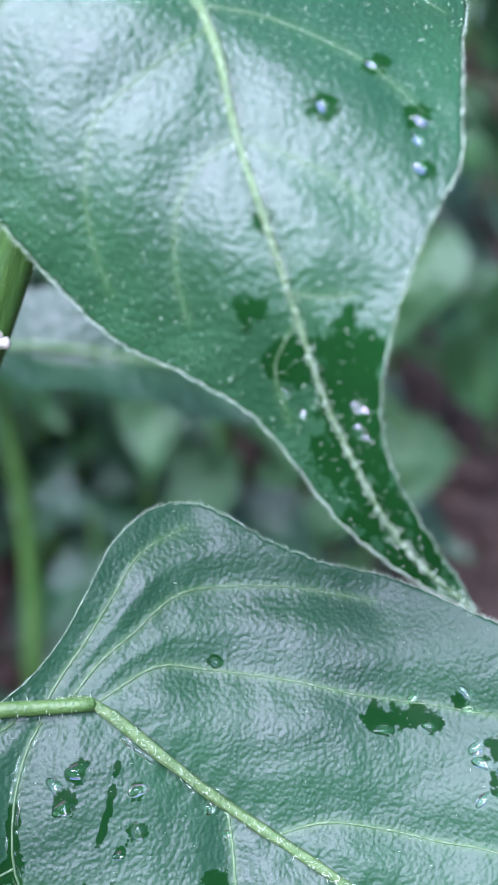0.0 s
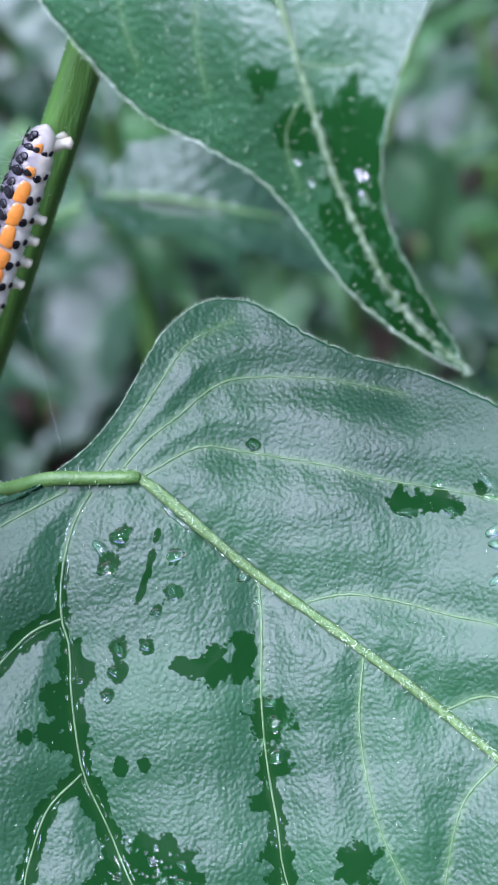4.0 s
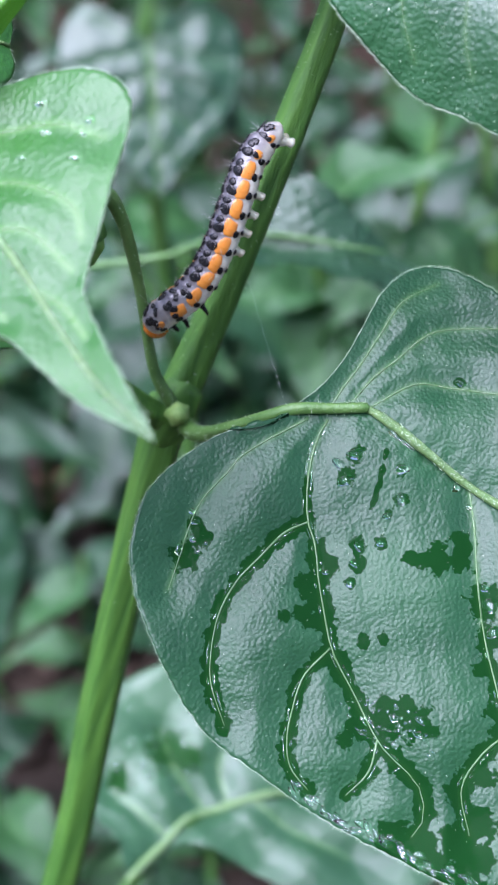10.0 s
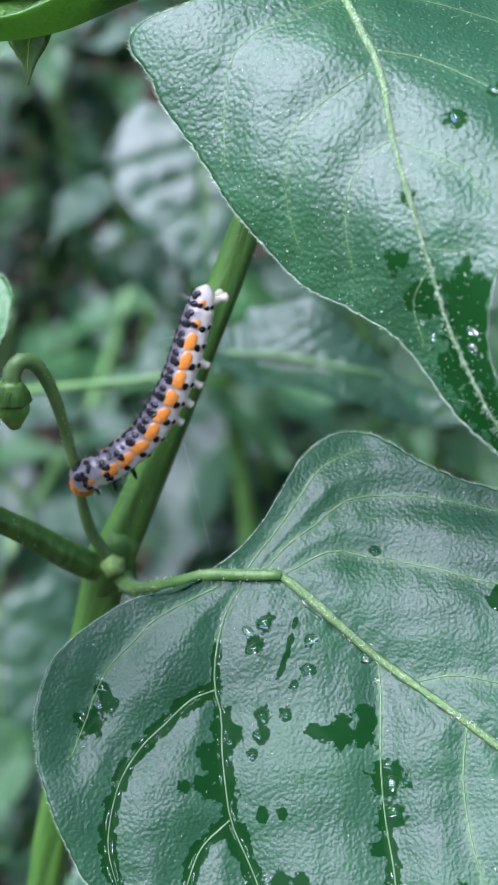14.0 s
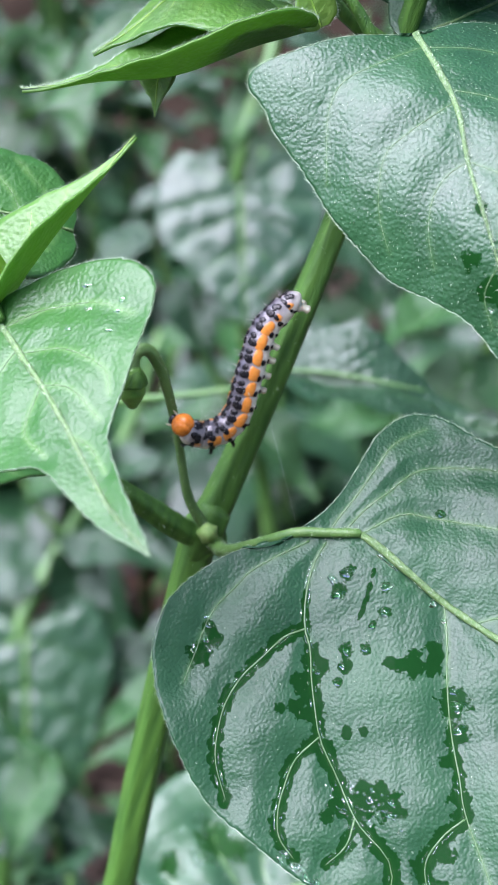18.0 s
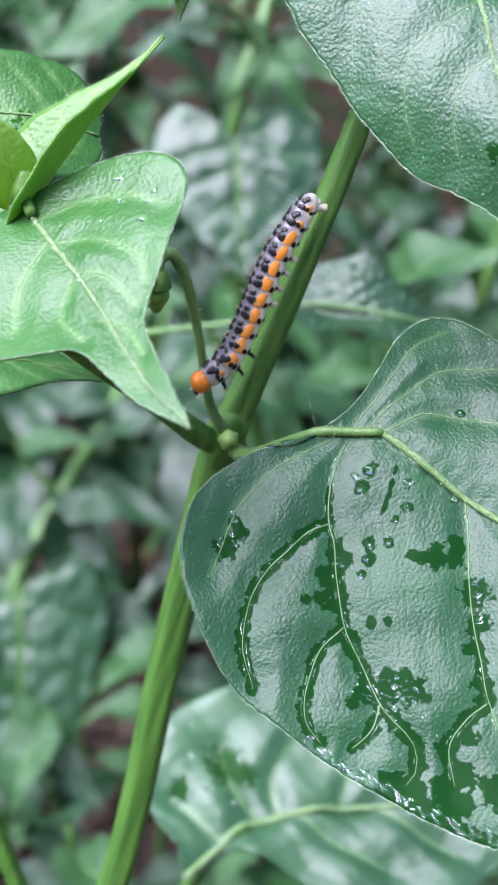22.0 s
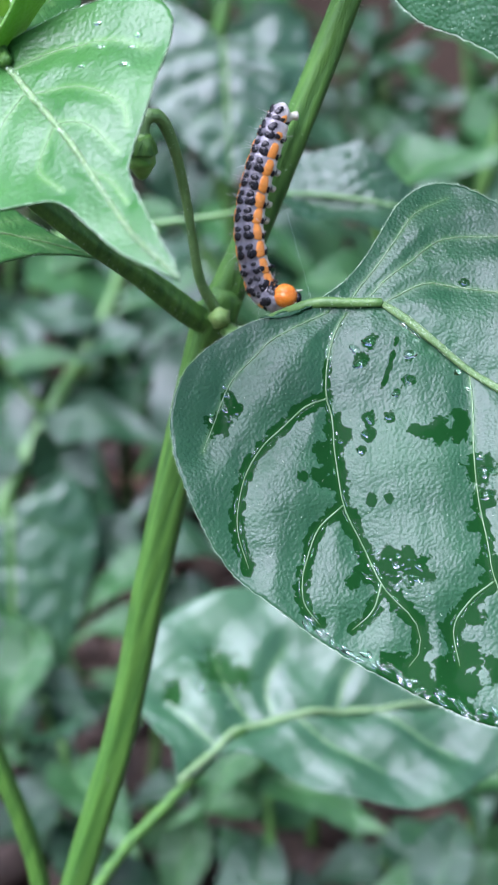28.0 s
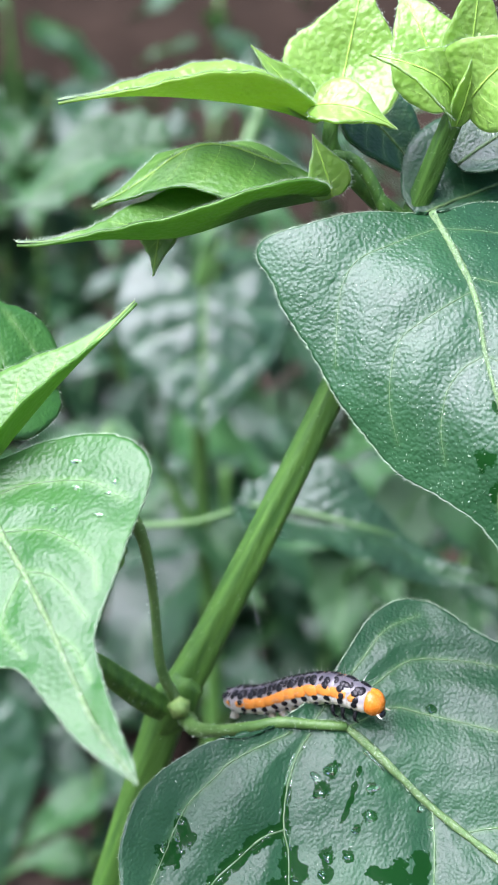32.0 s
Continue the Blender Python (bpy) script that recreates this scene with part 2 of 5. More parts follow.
BRISTLE = plain_material("bristle", (0.10, 0.10, 0.10), (0.45, 0.45, 0.42), 400.0, 0.4, 0.0)
SOIL = plain_material("soil", (0.013, 0.009, 0.0055), (0.040, 0.027, 0.017), 30.0, 0.75, 0.9, 0.008, 0.3)
CLOD = plain_material("soil_clod", (0.017, 0.011, 0.007), (0.055, 0.036, 0.023), 60.0, 0.7, 0.8, 0.004, 0.3)
WALL = plain_material("earth_wall", (0.027, 0.019, 0.0125), (0.050, 0.034, 0.023), 9.0, 0.85, 0.8, 0.01, 0.15)
LITTER = plain_material("dry_leaf", (0.12, 0.055, 0.03), (0.26, 0.14, 0.08), 60.0, 0.6, 0.6, 0.002)
SILK = plain_material("silk", (0.6, 0.62, 0.62), (0.75, 0.76, 0.76), 100.0, 0.25, 0.0)


def water_material():
    m, n, l, b = material("water")
    b.inputs["Base Color"].default_value = (1, 1, 1, 1)
    b.inputs["Roughness"].default_value = 0.02
    b.inputs["IOR"].default_value = 1.4
    b.inputs["Transmission Weight"].default_value = 1.0
    b.inputs["Specular IOR Level"].default_value = 1.0
    return m


WATER = water_material()
MM = 0.001


# ---- mesh helpers ----
def mm(*p):
    return Vector(p) * MM


def thing(name, place, label, category, group="", kind=""):
    ob = new(name)
    ob.location = place
    return tagged(ob, label, category, group, kind)


def part(name, bm, mat, parent, label="", smooth=True):
    me = bpy.data.meshes.new(name)
    bm.to_mesh(me)
    bm.free()
    return part_mesh(name, me, mat, parent, label, smooth)


def part_mesh(name, me, mat, parent, label="", smooth=True):
    if mat is not None and not me.materials:
        me.materials.append(mat)
    if smooth:
        me.polygons.foreach_set("use_smooth", [True] * len(me.polygons))
    ob = new(name, me)
    ob.parent = parent
    if label:
        tagged(ob, label)
    return ob


def spline(points, count):
    """count points spaced evenly along a Catmull-Rom curve through the given ones."""
    p = np.array([list(q) for q in points], float)
    p = np.vstack([2 * p[0] - p[1], p, 2 * p[-1] - p[-2]])
    out = []
    for i in range(1, len(p) - 2):
        t = np.linspace(0, 1, 24, endpoint=i == len(p) - 3)[:, None]
        a, b, c, d = p[i - 1], p[i], p[i + 1], p[i + 2]
        out.append(0.5 * (2 * b + (c - a) * t + (2 * a - 5 * b + 4 * c - d) * t**2 + (3 * b - a - 3 * c + d) * t**3))
    q = np.vstack(out)
    s = np.r_[0, np.cumsum(np.linalg.norm(np.diff(q, axis=0), axis=1))]
    at = np.linspace(0, s[-1], count)
    return np.stack([np.interp(at, s, q[:, k]) for k in range(q.shape[1])], 1)


def tube(points, radii, sides=10, count=24, ridges=0.0, wobble=0.0, seed=0):
    """A closed tube with rounded ends along a curve; radii are spread evenly along it."""
    c = spline(points, count)
    r = np.interp(np.linspace(0, 1, count), np.linspace(0, 1, len(radii)), radii)
    rng = np.random.RandomState(seed)
    bm = bmesh.new()
    rows, side = [], None
    for i in range(count):
        t = Vector(c[min(i + 1, count - 1)] - c[max(i - 1, 0)]).normalized()
        side = (side or Vector((0.83, 0.31, 0.46))) - t * (side or Vector((0.83, 0.31, 0.46))).dot(t)
        side.normalize()
        up = t.cross(side)
        row = []
        for k in range(sides):
            a = 2 * math.pi * k / sides
            rr = r[i] * (1 + ridges * math.cos(5 * a) + wobble * (rng.rand() - 0.5))
            row.append(bm.verts.new(Vector(c[i]) + (side * math.cos(a) + up * math.sin(a)) * rr))
        rows.append(row)
    for a, b in zip(rows, rows[1:]):
        for k in range(sides):
            bm.faces.new((a[k], a[(k + 1) % sides], b[(k + 1) % sides], b[k]))
    for row, i, j in ((rows[0], 0, 1), (rows[-1], -1, -2)):
        tip = bm.verts.new(Vector(c[i]) + Vector(c[i] - c[j]).normalized() * r[i] * 0.5)
        for k in range(sides):
            f = (row[(k + 1) % sides], row[k], tip)
            bm.faces.new(f if i == 0 else f[::-1])
    return bm


def hairs_mesh(name, roots, ways, length, thick, rng):
    """Fine three-sided spikes at the roots, in one mesh."""
    roots, ways = np.asarray(roots), np.asarray(ways)
    n = len(roots)
    ways = ways + rng.normal(0, 0.25, ways.shape)
    ways /= np.linalg.norm(ways, axis=1)[:, None]
    a = np.cross(ways, rng.normal(0, 1, ways.shape))
    a /= np.linalg.norm(a, axis=1)[:, None]
    b = np.cross(ways, a)
    ln = length * (0.55 + 0.9 * rng.rand(n))[:, None]
    v = np.empty((n, 4, 3))
    for k in range(3):
        v[:, k] = roots + thick * (math.cos(2.094 * k) * a + math.sin(2.094 * k) * b)
    v[:, 3] = roots + ways * ln
    i = np.arange(n)[:, None] * 4
    f = np.stack([i + [0, 1, 3], i + [1, 2, 3], i + [2, 0, 3]], 1).reshape(-1, 3)
    me = bpy.data.meshes.new(name)
    me.from_pydata(v.reshape(-1, 3).tolist(), [], f.tolist())
    return me


def line_distance(line, uv):
    """How far each (u, v) lies from a polyline."""
    line, d = np.asarray(line, float), np.full(len(uv), 99.0)
    for a, b in zip(line[:-1], line[1:]):
        t = np.clip(((uv - a) @ (b - a)) / ((b - a) @ (b - a) + 1e-9), 0, 1)
        d = np.minimum(d, np.linalg.norm(uv - a - t[:, None] * (b - a), axis=1))
    return d


class Blade:
    """A leaf blade: mid, left and right are outlines in the leaf's own (u, v) millimetres from base to tip; the height over
    that plane is a smooth polynomial with cupping, and it dips along the veins."""

    def __init__(self, o, u, n, poly=(0, 0, 0, 0, 0, 0), veins=(), quilt=0.0, fold=0.0, wave=0.0, seed=1, blister=0.0):
        self.o, n, u = Vector(o), Vector(n).normalized(), Vector(u)
        self.n, self.u = n, (u - n * u.dot(n)).normalized()
        self.v = self.n.cross(self.u)
        self.poly, self.quilt, self.fold, self.wave, self.seed, self.blister = poly, quilt, fold, wave, seed, blister
        self.veins = [spline(v, 28) for v in veins]

    def vein_distance(self, uv):
        d = np.full(len(uv), 99.0)
        for line in self.veins:
            d = np.minimum(d, line_distance(line, uv))
        return d

    def height(self, uv, d=None):
        u, v = uv[:, 0], uv[:, 1]
        c = self.poly
        h = c[0] + c[1] * u + c[2] * v + c[3] * u * u + c[4] * u * v + c[5] * v * v
        h = h + self.fold * np.sqrt(v * v + 0.6)
        h = h + self.wave * np.sin(u * 0.33 + self.seed) * np.sin(v * 0.27 + 1.7 * self.seed)
        if self.quilt:
            d = self.vein_distance(uv) if d is None else d
            h = h + self.quilt * (1 - np.exp(-((d / 2.2) ** 2)))
            h = h + 0.10 * self.quilt * np.sin(u * 1.05 + 0.8 * np.sin(v * 0.7)) * np.sin(v * 1.15 + 0.9 * np.sin(u * 0.6))
        if self.blister:
            h = h + self.blister * np.array([noise.noise((float(a) * 0.14, float(b) * 0.14, self.seed)) + 0.5 * noise.noise((float(a) * 0.33, float(b) * 0.33, self.seed)) for a, b in uv])
        return h

    def place(self, uv, lift=0.0):
        uv = np.atleast_2d(np.asarray(uv, float))
        h = self.height(uv) + lift
        return (np.array(self.o) / MM + uv[:, :1] * np.array(self.u) + uv[:, 1:] * np.array(self.v) + h[:, None] * np.array(self.n)) * MM


def build_leaf(parent, blade, mid, left, right, mat, ns=60, nk=16, label="", wet=None, hair=0, hair_len=0.45, vein_r=0.3,
               mid_r=(0.6, 0.15), vein_mat=None, rib_under=False, side_mat=None, surface_hair=0, thick=0.3, dot=0.026, rib_from=0, name="leaf"):
    rng = np.random.RandomState(blade.seed)
    org = np.array(parent.matrix_world.translation) if parent.parent is None else np.zeros(3)
    org = np.array(parent.location)
    m = spline(mid, 160)
    grow = np.linspace(0, 1, ns) ** 1.35
    ms = np.stack([np.interp(grow, np.linspace(0, 1, 160), m[:, k]) for k in (0, 1)], 1)
    sheets = []
    for side in (left, right):
        e = spline(side, ns)
        jag = rng.normal(0, 0.05, ns)
        e = e + (e - ms) / (np.linalg.norm(e - ms, axis=1)[:, None] + 1e-6) * jag[:, None]
        k = np.linspace(0, 1, nk)[None, :, None]
        sheets.append(ms[:, None] + (e - ms)[:, None] * k)
    uv = np.concatenate([sheets[0][:, ::-1], sheets[1][:, 1:]], 1)
    cols = uv.shape[1]
    flat = uv.reshape(-1, 2)
    d = blade.vein_distance(flat) if blade.veins else np.full(len(flat), 99.0)
    dm = np.min(np.linalg.norm(flat[:, None] - m[None, ::4], axis=2), axis=1)
    d = np.minimum(d, dm)
    h = blade.height(flat, d)
    pts = (np.array(blade.o) / MM + flat[:, :1] * np.array(blade.u) + flat[:, 1:] * np.array(blade.v) + h[:, None] * np.array(blade.n)) * MM - org
    quads = [(i * cols + j, i * cols + j + 1, (i + 1) * cols + j + 1, (i + 1) * cols + j) for i in range(ns - 1) for j in range(cols - 1)]
    a, b, c = pts[quads[len(quads) // 2][0]], pts[quads[len(quads) // 2][1]], pts[quads[len(quads) // 2][2]]
    if np.dot(np.cross(b - a, c - b), np.array(blade.n)) < 0:
        quads = [q[::-1] for q in quads]
    me = bpy.data.meshes.new(name)
    me.from_pydata(pts.tolist(), [], quads)
    va = me.attributes.new("vein", "FLOAT", "POINT")
    va.data.foreach_set("value", np.exp(-((d / 0.3) ** 2)).astype(np.float32))
    wa = me.attributes.new("wet", "FLOAT", "POINT")
    wa.data.foreach_set("value", (wet(flat, d) if wet else np.full(len(flat), -1.0)).astype(np.float32))
    ob = part_mesh(name, me, mat, parent, label)
    if thick:
        sol = ob.modifiers.new("thickness", "SOLIDIFY")
        sol.thickness, sol.offset = thick * MM, -1.0
    vm = vein_mat or VEIN
    sign = -1.0 if rib_under else 1.0

    def rib(nm, line, radii, vm):
        p = blade.place(line, -sign * radii[0] * 0.1) - org
        part(nm, tube(p, [r * MM for r in radii], 7, max(10, len(line)), wobble=0.5, seed=blade.seed), vm, ob)

    rib("midrib", spline(mid, 34)[rib_from:], mid_r if len(mid_r) > 2 else (mid_r[0], mid_r[0] * 0.6 + mid_r[1] * 0.4, mid_r[1]), vm)
    for line in blade.veins:
        rib("side_vein", line, (vein_r, vein_r * 0.74, vein_r * 0.35), side_mat or VEIN_SOFT)
    if hair > 200:
        line = spline(mid, hair)
        p = blade.place(line, mid_r[0] * 0.6) - org
        part_mesh("rib_hair", hairs_mesh("rib_hair", p + rng.normal(0, mid_r[0] * 0.4 * MM, p.shape), np.array(blade.n) + rng.normal(0, 0.8, p.shape), 0.4 * MM, 0.045 * MM, rng), HAIR, ob, "pale hairs along the midrib", False)["kind"] = "stuff"
    if hair:
        roots, ways = [], []
        for s, sheet in ((0, sheets[0]), (1, sheets[1])):
            e = spline(sheet[:, -1], hair)
            inner = spline(sheet[:, -2], hair)
            p, q = blade.place(e), blade.place(inner)
            roots.append(p - org)
            ways.append((p - q) / (np.linalg.norm(p - q, axis=1)[:, None] + 1e-9) + 0.3 * np.array(blade.n))
        part_mesh("edge_hair", hairs_mesh("edge_hair", np.concatenate(roots), np.concatenate(ways), hair_len * MM, 0.027 * MM, rng), HAIR, ob, "fine pale hairs along the leaf edge", False)["kind"] = "stuff"
    if surface_hair:
        g = pts.reshape(ns, cols, 3)
        area = np.linalg.norm(np.cross(np.gradient(g, axis=0), np.gradient(g, axis=1)), axis=2).ravel()
        pick = rng.choice(len(pts), surface_hair, p=area / area.sum())
        w = np.array(blade.n) + rng.normal(0, 0.5, (surface_hair, 3))
        part_mesh("leaf_hair", hairs_mesh("leaf_hair", pts[pick] + rng.normal(0, 0.0002, (surface_hair, 3)), w, 0.24 * MM, dot * MM, rng), HAIR, ob, "short pale hairs on the leaf face", False)["kind"] = "stuff"
    return ob


def blotches(spots, along=0.0, seed=0):
    """Wetness over a leaf: round blotches (u, v, radius) and a band along the veins."""
    def f(uv, d):
        w = np.full(len(uv), -0.5)
        for u, v, r in spots:
            w = np.maximum(w, 1.25 - 0.75 * np.hypot(uv[:, 0] - u, uv[:, 1] - v) / r)
        if along:
            w = np.maximum(w, along - 0.55 * d)
        return np.clip(w, -0.5, 1.2)
    return f


def simple_leaf(parent, base, tip, width, face, mat, bend=0.0, fold=0.0, wave=0.2, seed=1, label="", ns=36, nk=9, hair=60, rib_under=False,
                veins=5, lean=0.0, vein_mat=None, mid_r=(0.22, 0.06), wet=None):
    """A leaf with the usual pointed oval outline, from base to tip (millimetres)."""
    base, tip = Vector(base), Vector(tip)
    ln = (tip - base).length
    axis = (tip - base).normalized()
    face = Vector(face) - axis * axis.dot(Vector(face))
    w = width / 2
    prof = [(0.0, 0.0), (-0.01, 0.35), (0.09, 0.80), (0.24, 1.0), (0.42, 0.92), (0.6, 0.60), (0.76, 0.28), (0.9, 0.09), (1.0, 0.0)]
    rr = random.Random(seed)
    lf = [(a * ln, b * w * (1 + lean) * rr.uniform(0.93, 1.07)) for a, b in prof]
    rt = [(a * ln, -b * w * (1 - lean) * rr.uniform(0.93, 1.07)) for a, b in prof]
    vs = []
    for k in range(veins):
        a = 0.06 + 0.62 * k / max(1, veins - 1)
        for s in (1, -1):
            ww = float(np.interp(a + 0.16, [p[0] for p in prof], [p[1] for p in prof])) * w * 0.86
            vs.append([(a * ln, 0.0), ((a + 0.05) * ln, s * ww * 0.45), ((a + 0.17) * ln, s * ww)])
    c = (0, bend * ln * 4 / ln, 0, -bend * 4 / ln, 0, 0)
    bl = Blade(base * MM, tip - base, face, c, vs, 0.25, fold, wave, seed)
    if mat in (LEAF_YOUNG, LEAF_FRESH):
        vein_mat, mid_r = VEIN_YOUNG, (0.17, 0.05)
    return build_leaf(parent, bl, [(0, 0), (0.3 * ln, 0.0), (0.7 * ln, 0.0), (ln, 0)], lf, rt, mat, ns, nk, label, hair=hair, vein_r=0.035, mid_r=mid_r, side_mat=vein_mat,
                      rib_under=rib_under, vein_mat=vein_mat, wet=wet)


# ---- ground and far wall ----
GROUND = -0.34


def ground_sheet():
    ax = np.sign(np.linspace(-1, 1, 131)) * (np.abs(np.linspace(-1, 1, 131)) ** 3.2) * 40
    x, y = np.meshgrid(ax, ax + 0.4)
    z = np.array([[noise.noise((float(a) * 7, float(b) * 7, 0.3)) * 0.018 + noise.noise((float(a) * 2, float(b) * 2, 4.3)) * 0.03 for a, b in zip(p, q)] for p, q in zip(x, y)])
    z = z * np.exp(-np.hypot(x, y) / 8) + GROUND
    n = len(ax)
    me = bpy.data.meshes.new("ground")
    me.from_pydata(np.stack([x, y, z], 2).reshape(-1, 3).tolist(), [], [(i * n + j, i * n + j + 1, (i + 1) * n + j + 1, (i + 1) * n + j) for i in range(n - 1) for j in range(n - 1)])
    tagged(part_mesh("ground", me, SOIL, None), "dark damp garden soil", "ground", kind="structure")


ground_sheet()


def far_wall():
    bm = bmesh.new()
    bmesh.ops.create_cube(bm, size=1.0)
    bmesh.ops.scale(bm, vec=(9.0, 0.25, 1.9), verts=bm.verts)
    bmesh.ops.subdivide_edges(bm, edges=bm.edges[:], cuts=14, use_grid_fill=True)
    for v in bm.verts:
        v.co += Vector((0, noise.noise(v.co * 3) * 0.05, noise.noise(v.co * 2) * 0.03))
    ob = tagged(part("wall_back", bm, WALL, None), "brown earthen garden wall behind the plants", "wall", kind="structure")
    ob.location = (0, 1.75, GROUND + 0.8)


far_wall()

# ---- the pepper plant that carries the caterpillar ----
BASE = mm(-52, 10, -338)
plant = thing("pepper_plant", BASE, "green hairy pepper plant with rain-wet leaves, growing from soil", "plant")


def stalk(name, pts, radii, mat=STEM, parent=plant, label="", count=40, sides=30, ridges=0.07, hair=0):
    o = parent.location if parent.parent is None else parent.parent.location
    p = [Vector(q) * MM - o for q in pts]
    ob = part(name, tube(p, [r * MM for r in radii], sides, count, ridges, 0.02), mat, parent, label)
    if hair:
        rng = np.random.RandomState(7)
        c = spline(p, hair)
        w = rng.normal(0, 1, (hair, 3))
        t = np.gradient(c, axis=0)
        t /= np.linalg.norm(t, axis=1)[:, None]
        w -= (w * t).sum(1)[:, None] * t
        w /= np.linalg.norm(w, axis=1)[:, None]
        r = np.interp(np.linspace(0, 1, hair), np.linspace(0, 1, len(radii)), radii)[:, None] * MM
        part_mesh("stem_hair", hairs_mesh("stem_hair", c + w * r * 0.98, w, 0.4 * MM, 0.04 * MM, rng), HAIR, ob, "short pale hairs on the stem", False)["kind"] = "stuff"
    return ob


stalk("stem", [(-52, 10, -344), (-47, 8, -220), (-38, 5, -150), (-25.2, 3.3, -101), (-16.4, 3.2, -70), (-10.0, 3.2, -40), (-2.8, 3.2, -9), (-0.3, 3.4, 0)], [3.3, 3.0, 2.7, 2.5, 2.45, 2.45, 2.6], hair=420, count=70)
stalk("upper_stem", [(-1.0, 3.4, -2.5), (2.6, 4.2, 5.0), (8.9, 6.4, 19.5), (17.2, 9, 40.0), (20.9, 9.4, 51.6), (25.3, 8, 64), (27.8, 6, 73.2), (29.3, 5, 78)], [2.6, 2.15, 2.0, 1.9, 1.75, 1.5, 1.4, 1.25], hair=420, count=60)
stalk("side_branch", [(1.6, 3.4, -3.2), (-0.6, 1.6, -1.6), (-3.6, 0, 0.3), (-9.7, -4, 6.7), (-16.1, -9, 13.3), (-22, -13.5, 20), (-26.5, -16, 28), (-24.5, -17.2, 36)], [1.6, 1.7, 1.4, 1.3, 1.2, 1.1, 0.9], hair=160)
stalk("low_branch", [(-33, 5, -128), (-32.4, 8, -106), (-36.8, 8, -82), (-44, 8, -58), (-56, 6, -30)], [1.9, 1.6, 1.5, 1.4, 1.3])
# swollen joint with the pale scar
stalk("joint", [(-1.6, 3.0, -4.5), (-0.3, 2.2, -1.0), (1.4, 2.4, 2.2)], [2.4, 2.85, 2.2], count=16, sides=24)
stalk("bud_scar", [(0.2, -0.2, -0.2), (0.3, -1.3, 0.3), (0.4, -2.2, 0.5)], [1.5, 1.35, 0.8], SCAR, plant, "pale knobbly scar on the joint", 10, 12, 0.12)
stalk("petiole", [(0.8, 1.5, -2.0), (2.6, -3.5, -1.4), (6.2, -10.5, 2.6), (9.4, -14.0, 5.3), (12.4, -14.95, 6.6), (16.2, -15.1, 6.6), (20.0, -15.35, 6.7)], [1.25, 0.98, 0.82, 0.76, 0.7, 0.62, 0.54], VEIN_STEM, plant, "", 36, 14, 0.03, hair=160)
stalk("petiole", [(21.5, 8.5, 59), (24.2, 3.5, 62.0), (25.7, -0.8, 63.0), (26.4, -2.6, 62.6)], [1.3, 1.1, 0.9, 0.5], STEM, plant, "", 18, 12)
stalk("petiole", [(-42, 6, -150), (-25.2, 28, -124.6), (-11.6, 36, -111.2), (2.8, 42, -98.6)], [1.5, 1.2, 1.1, 0.9], STEM, plant, "", 26, 12)
stalk("petiole", [(-24.5, -17, 33), (-23, -20, 37), (-21.5, -23, 36)], [1.0, 0.9, 0.7], STEM, plant, "", 12, 10)

# broad wet leaf on the right of the joint
main_veins = [
    [(-2.6, -3.4), (-2.2, -6.1), (-0.5, -10.0), (1.9, -13.4), (4.1, -15.1), (6.4, -17.8), (9.3, -20.7), (11.8, -22.9), (15.7, -24.9), (20.9, -27.6), (25.9, -28.5), (28.2, -30.7), (28.3, -32.9)],
    [(2.1, -13.6), (0.8, -16.1), (0.3, -19.7), (-0.1, -23.0), (0.5, -26.9), (2.3, -30.6), (4.1, -32.9), (7.4, -35.2)],
    [(11.4, -22.8), (10.9, -26.6), (11.9, -30.0), (13.2, -32.7), (15.0, -34.6), (17.6, -35.3)],
    [(20.4, -27.4), (21.4, -30.4), (20.9, -33.5)],
    [(13.6, -0.8), (16.4, -4.1), (19.7, -8.6), (23.2, -12.6), (27.1, -16.3), (29.9, -19.1), (35.2, -22.6), (40, -26)],
    [(30.2, -19.7), (29.4, -22.7), (29.7, -26.4), (32.7, -29.5)],
    [(-4.4, -4.6), (-7.1, -11.3), (-7.5, -14.5), (-7.7, -19.5), (-5.7, -25.8), (-5.0, -27.9)],
    [(0.3, 0.5), (2.5, 5.3), (5.8, 7.3), (12.3, 10.4), (17.2, 12.3), (22.0, 14.6), (29, 17.6)],
    [(-1.7, -0.8), (-1.5, 2.8), (-0.6, 6.3), (0.9, 11.5), (5.8, 15.5), (10.0, 17.8), (14.5, 19.7)],
    [(-3.2, -2.0), (-3.4, 0.2), (-3.4, 3.7), (-3.6, 7.8), (-3.8, 12.3), (-2.0, 16.4)],
    [(17.9, -0.3), (20.6, 2.6), (24.7, 4.7), (28.9, 6.3), (33.0, 8.0), (44, 10.5)],
    [(32.5, -0.6), (35.2, 2.8), (43, 5.0), (52, 5.5)],
    [(38.4, -0.9), (38.0, -6.0), (41.0, -13.0)],
    [(24.6, -0.8), (28.0, -6.0), (34.0, -11.5), (42.0, -15.5)],
]
main_low = [(-6.2, -4.8), (-7.6, -8.4), (-9.9, -10.9), (-11.2, -13.6), (-12.4, -18.6), (-12.1, -22.9), (-9.3, -28.2), (-3.9, -32.4), (5.1, -36.6), (13.0, -36.9), (20.6, -36.6), (27.1, -35.6), (33.3, -34.5), (40.1, -32.4), (48.0, -27.5), (57.0, -18.5), (66.0, -6.5), (71.0, 0.0)]
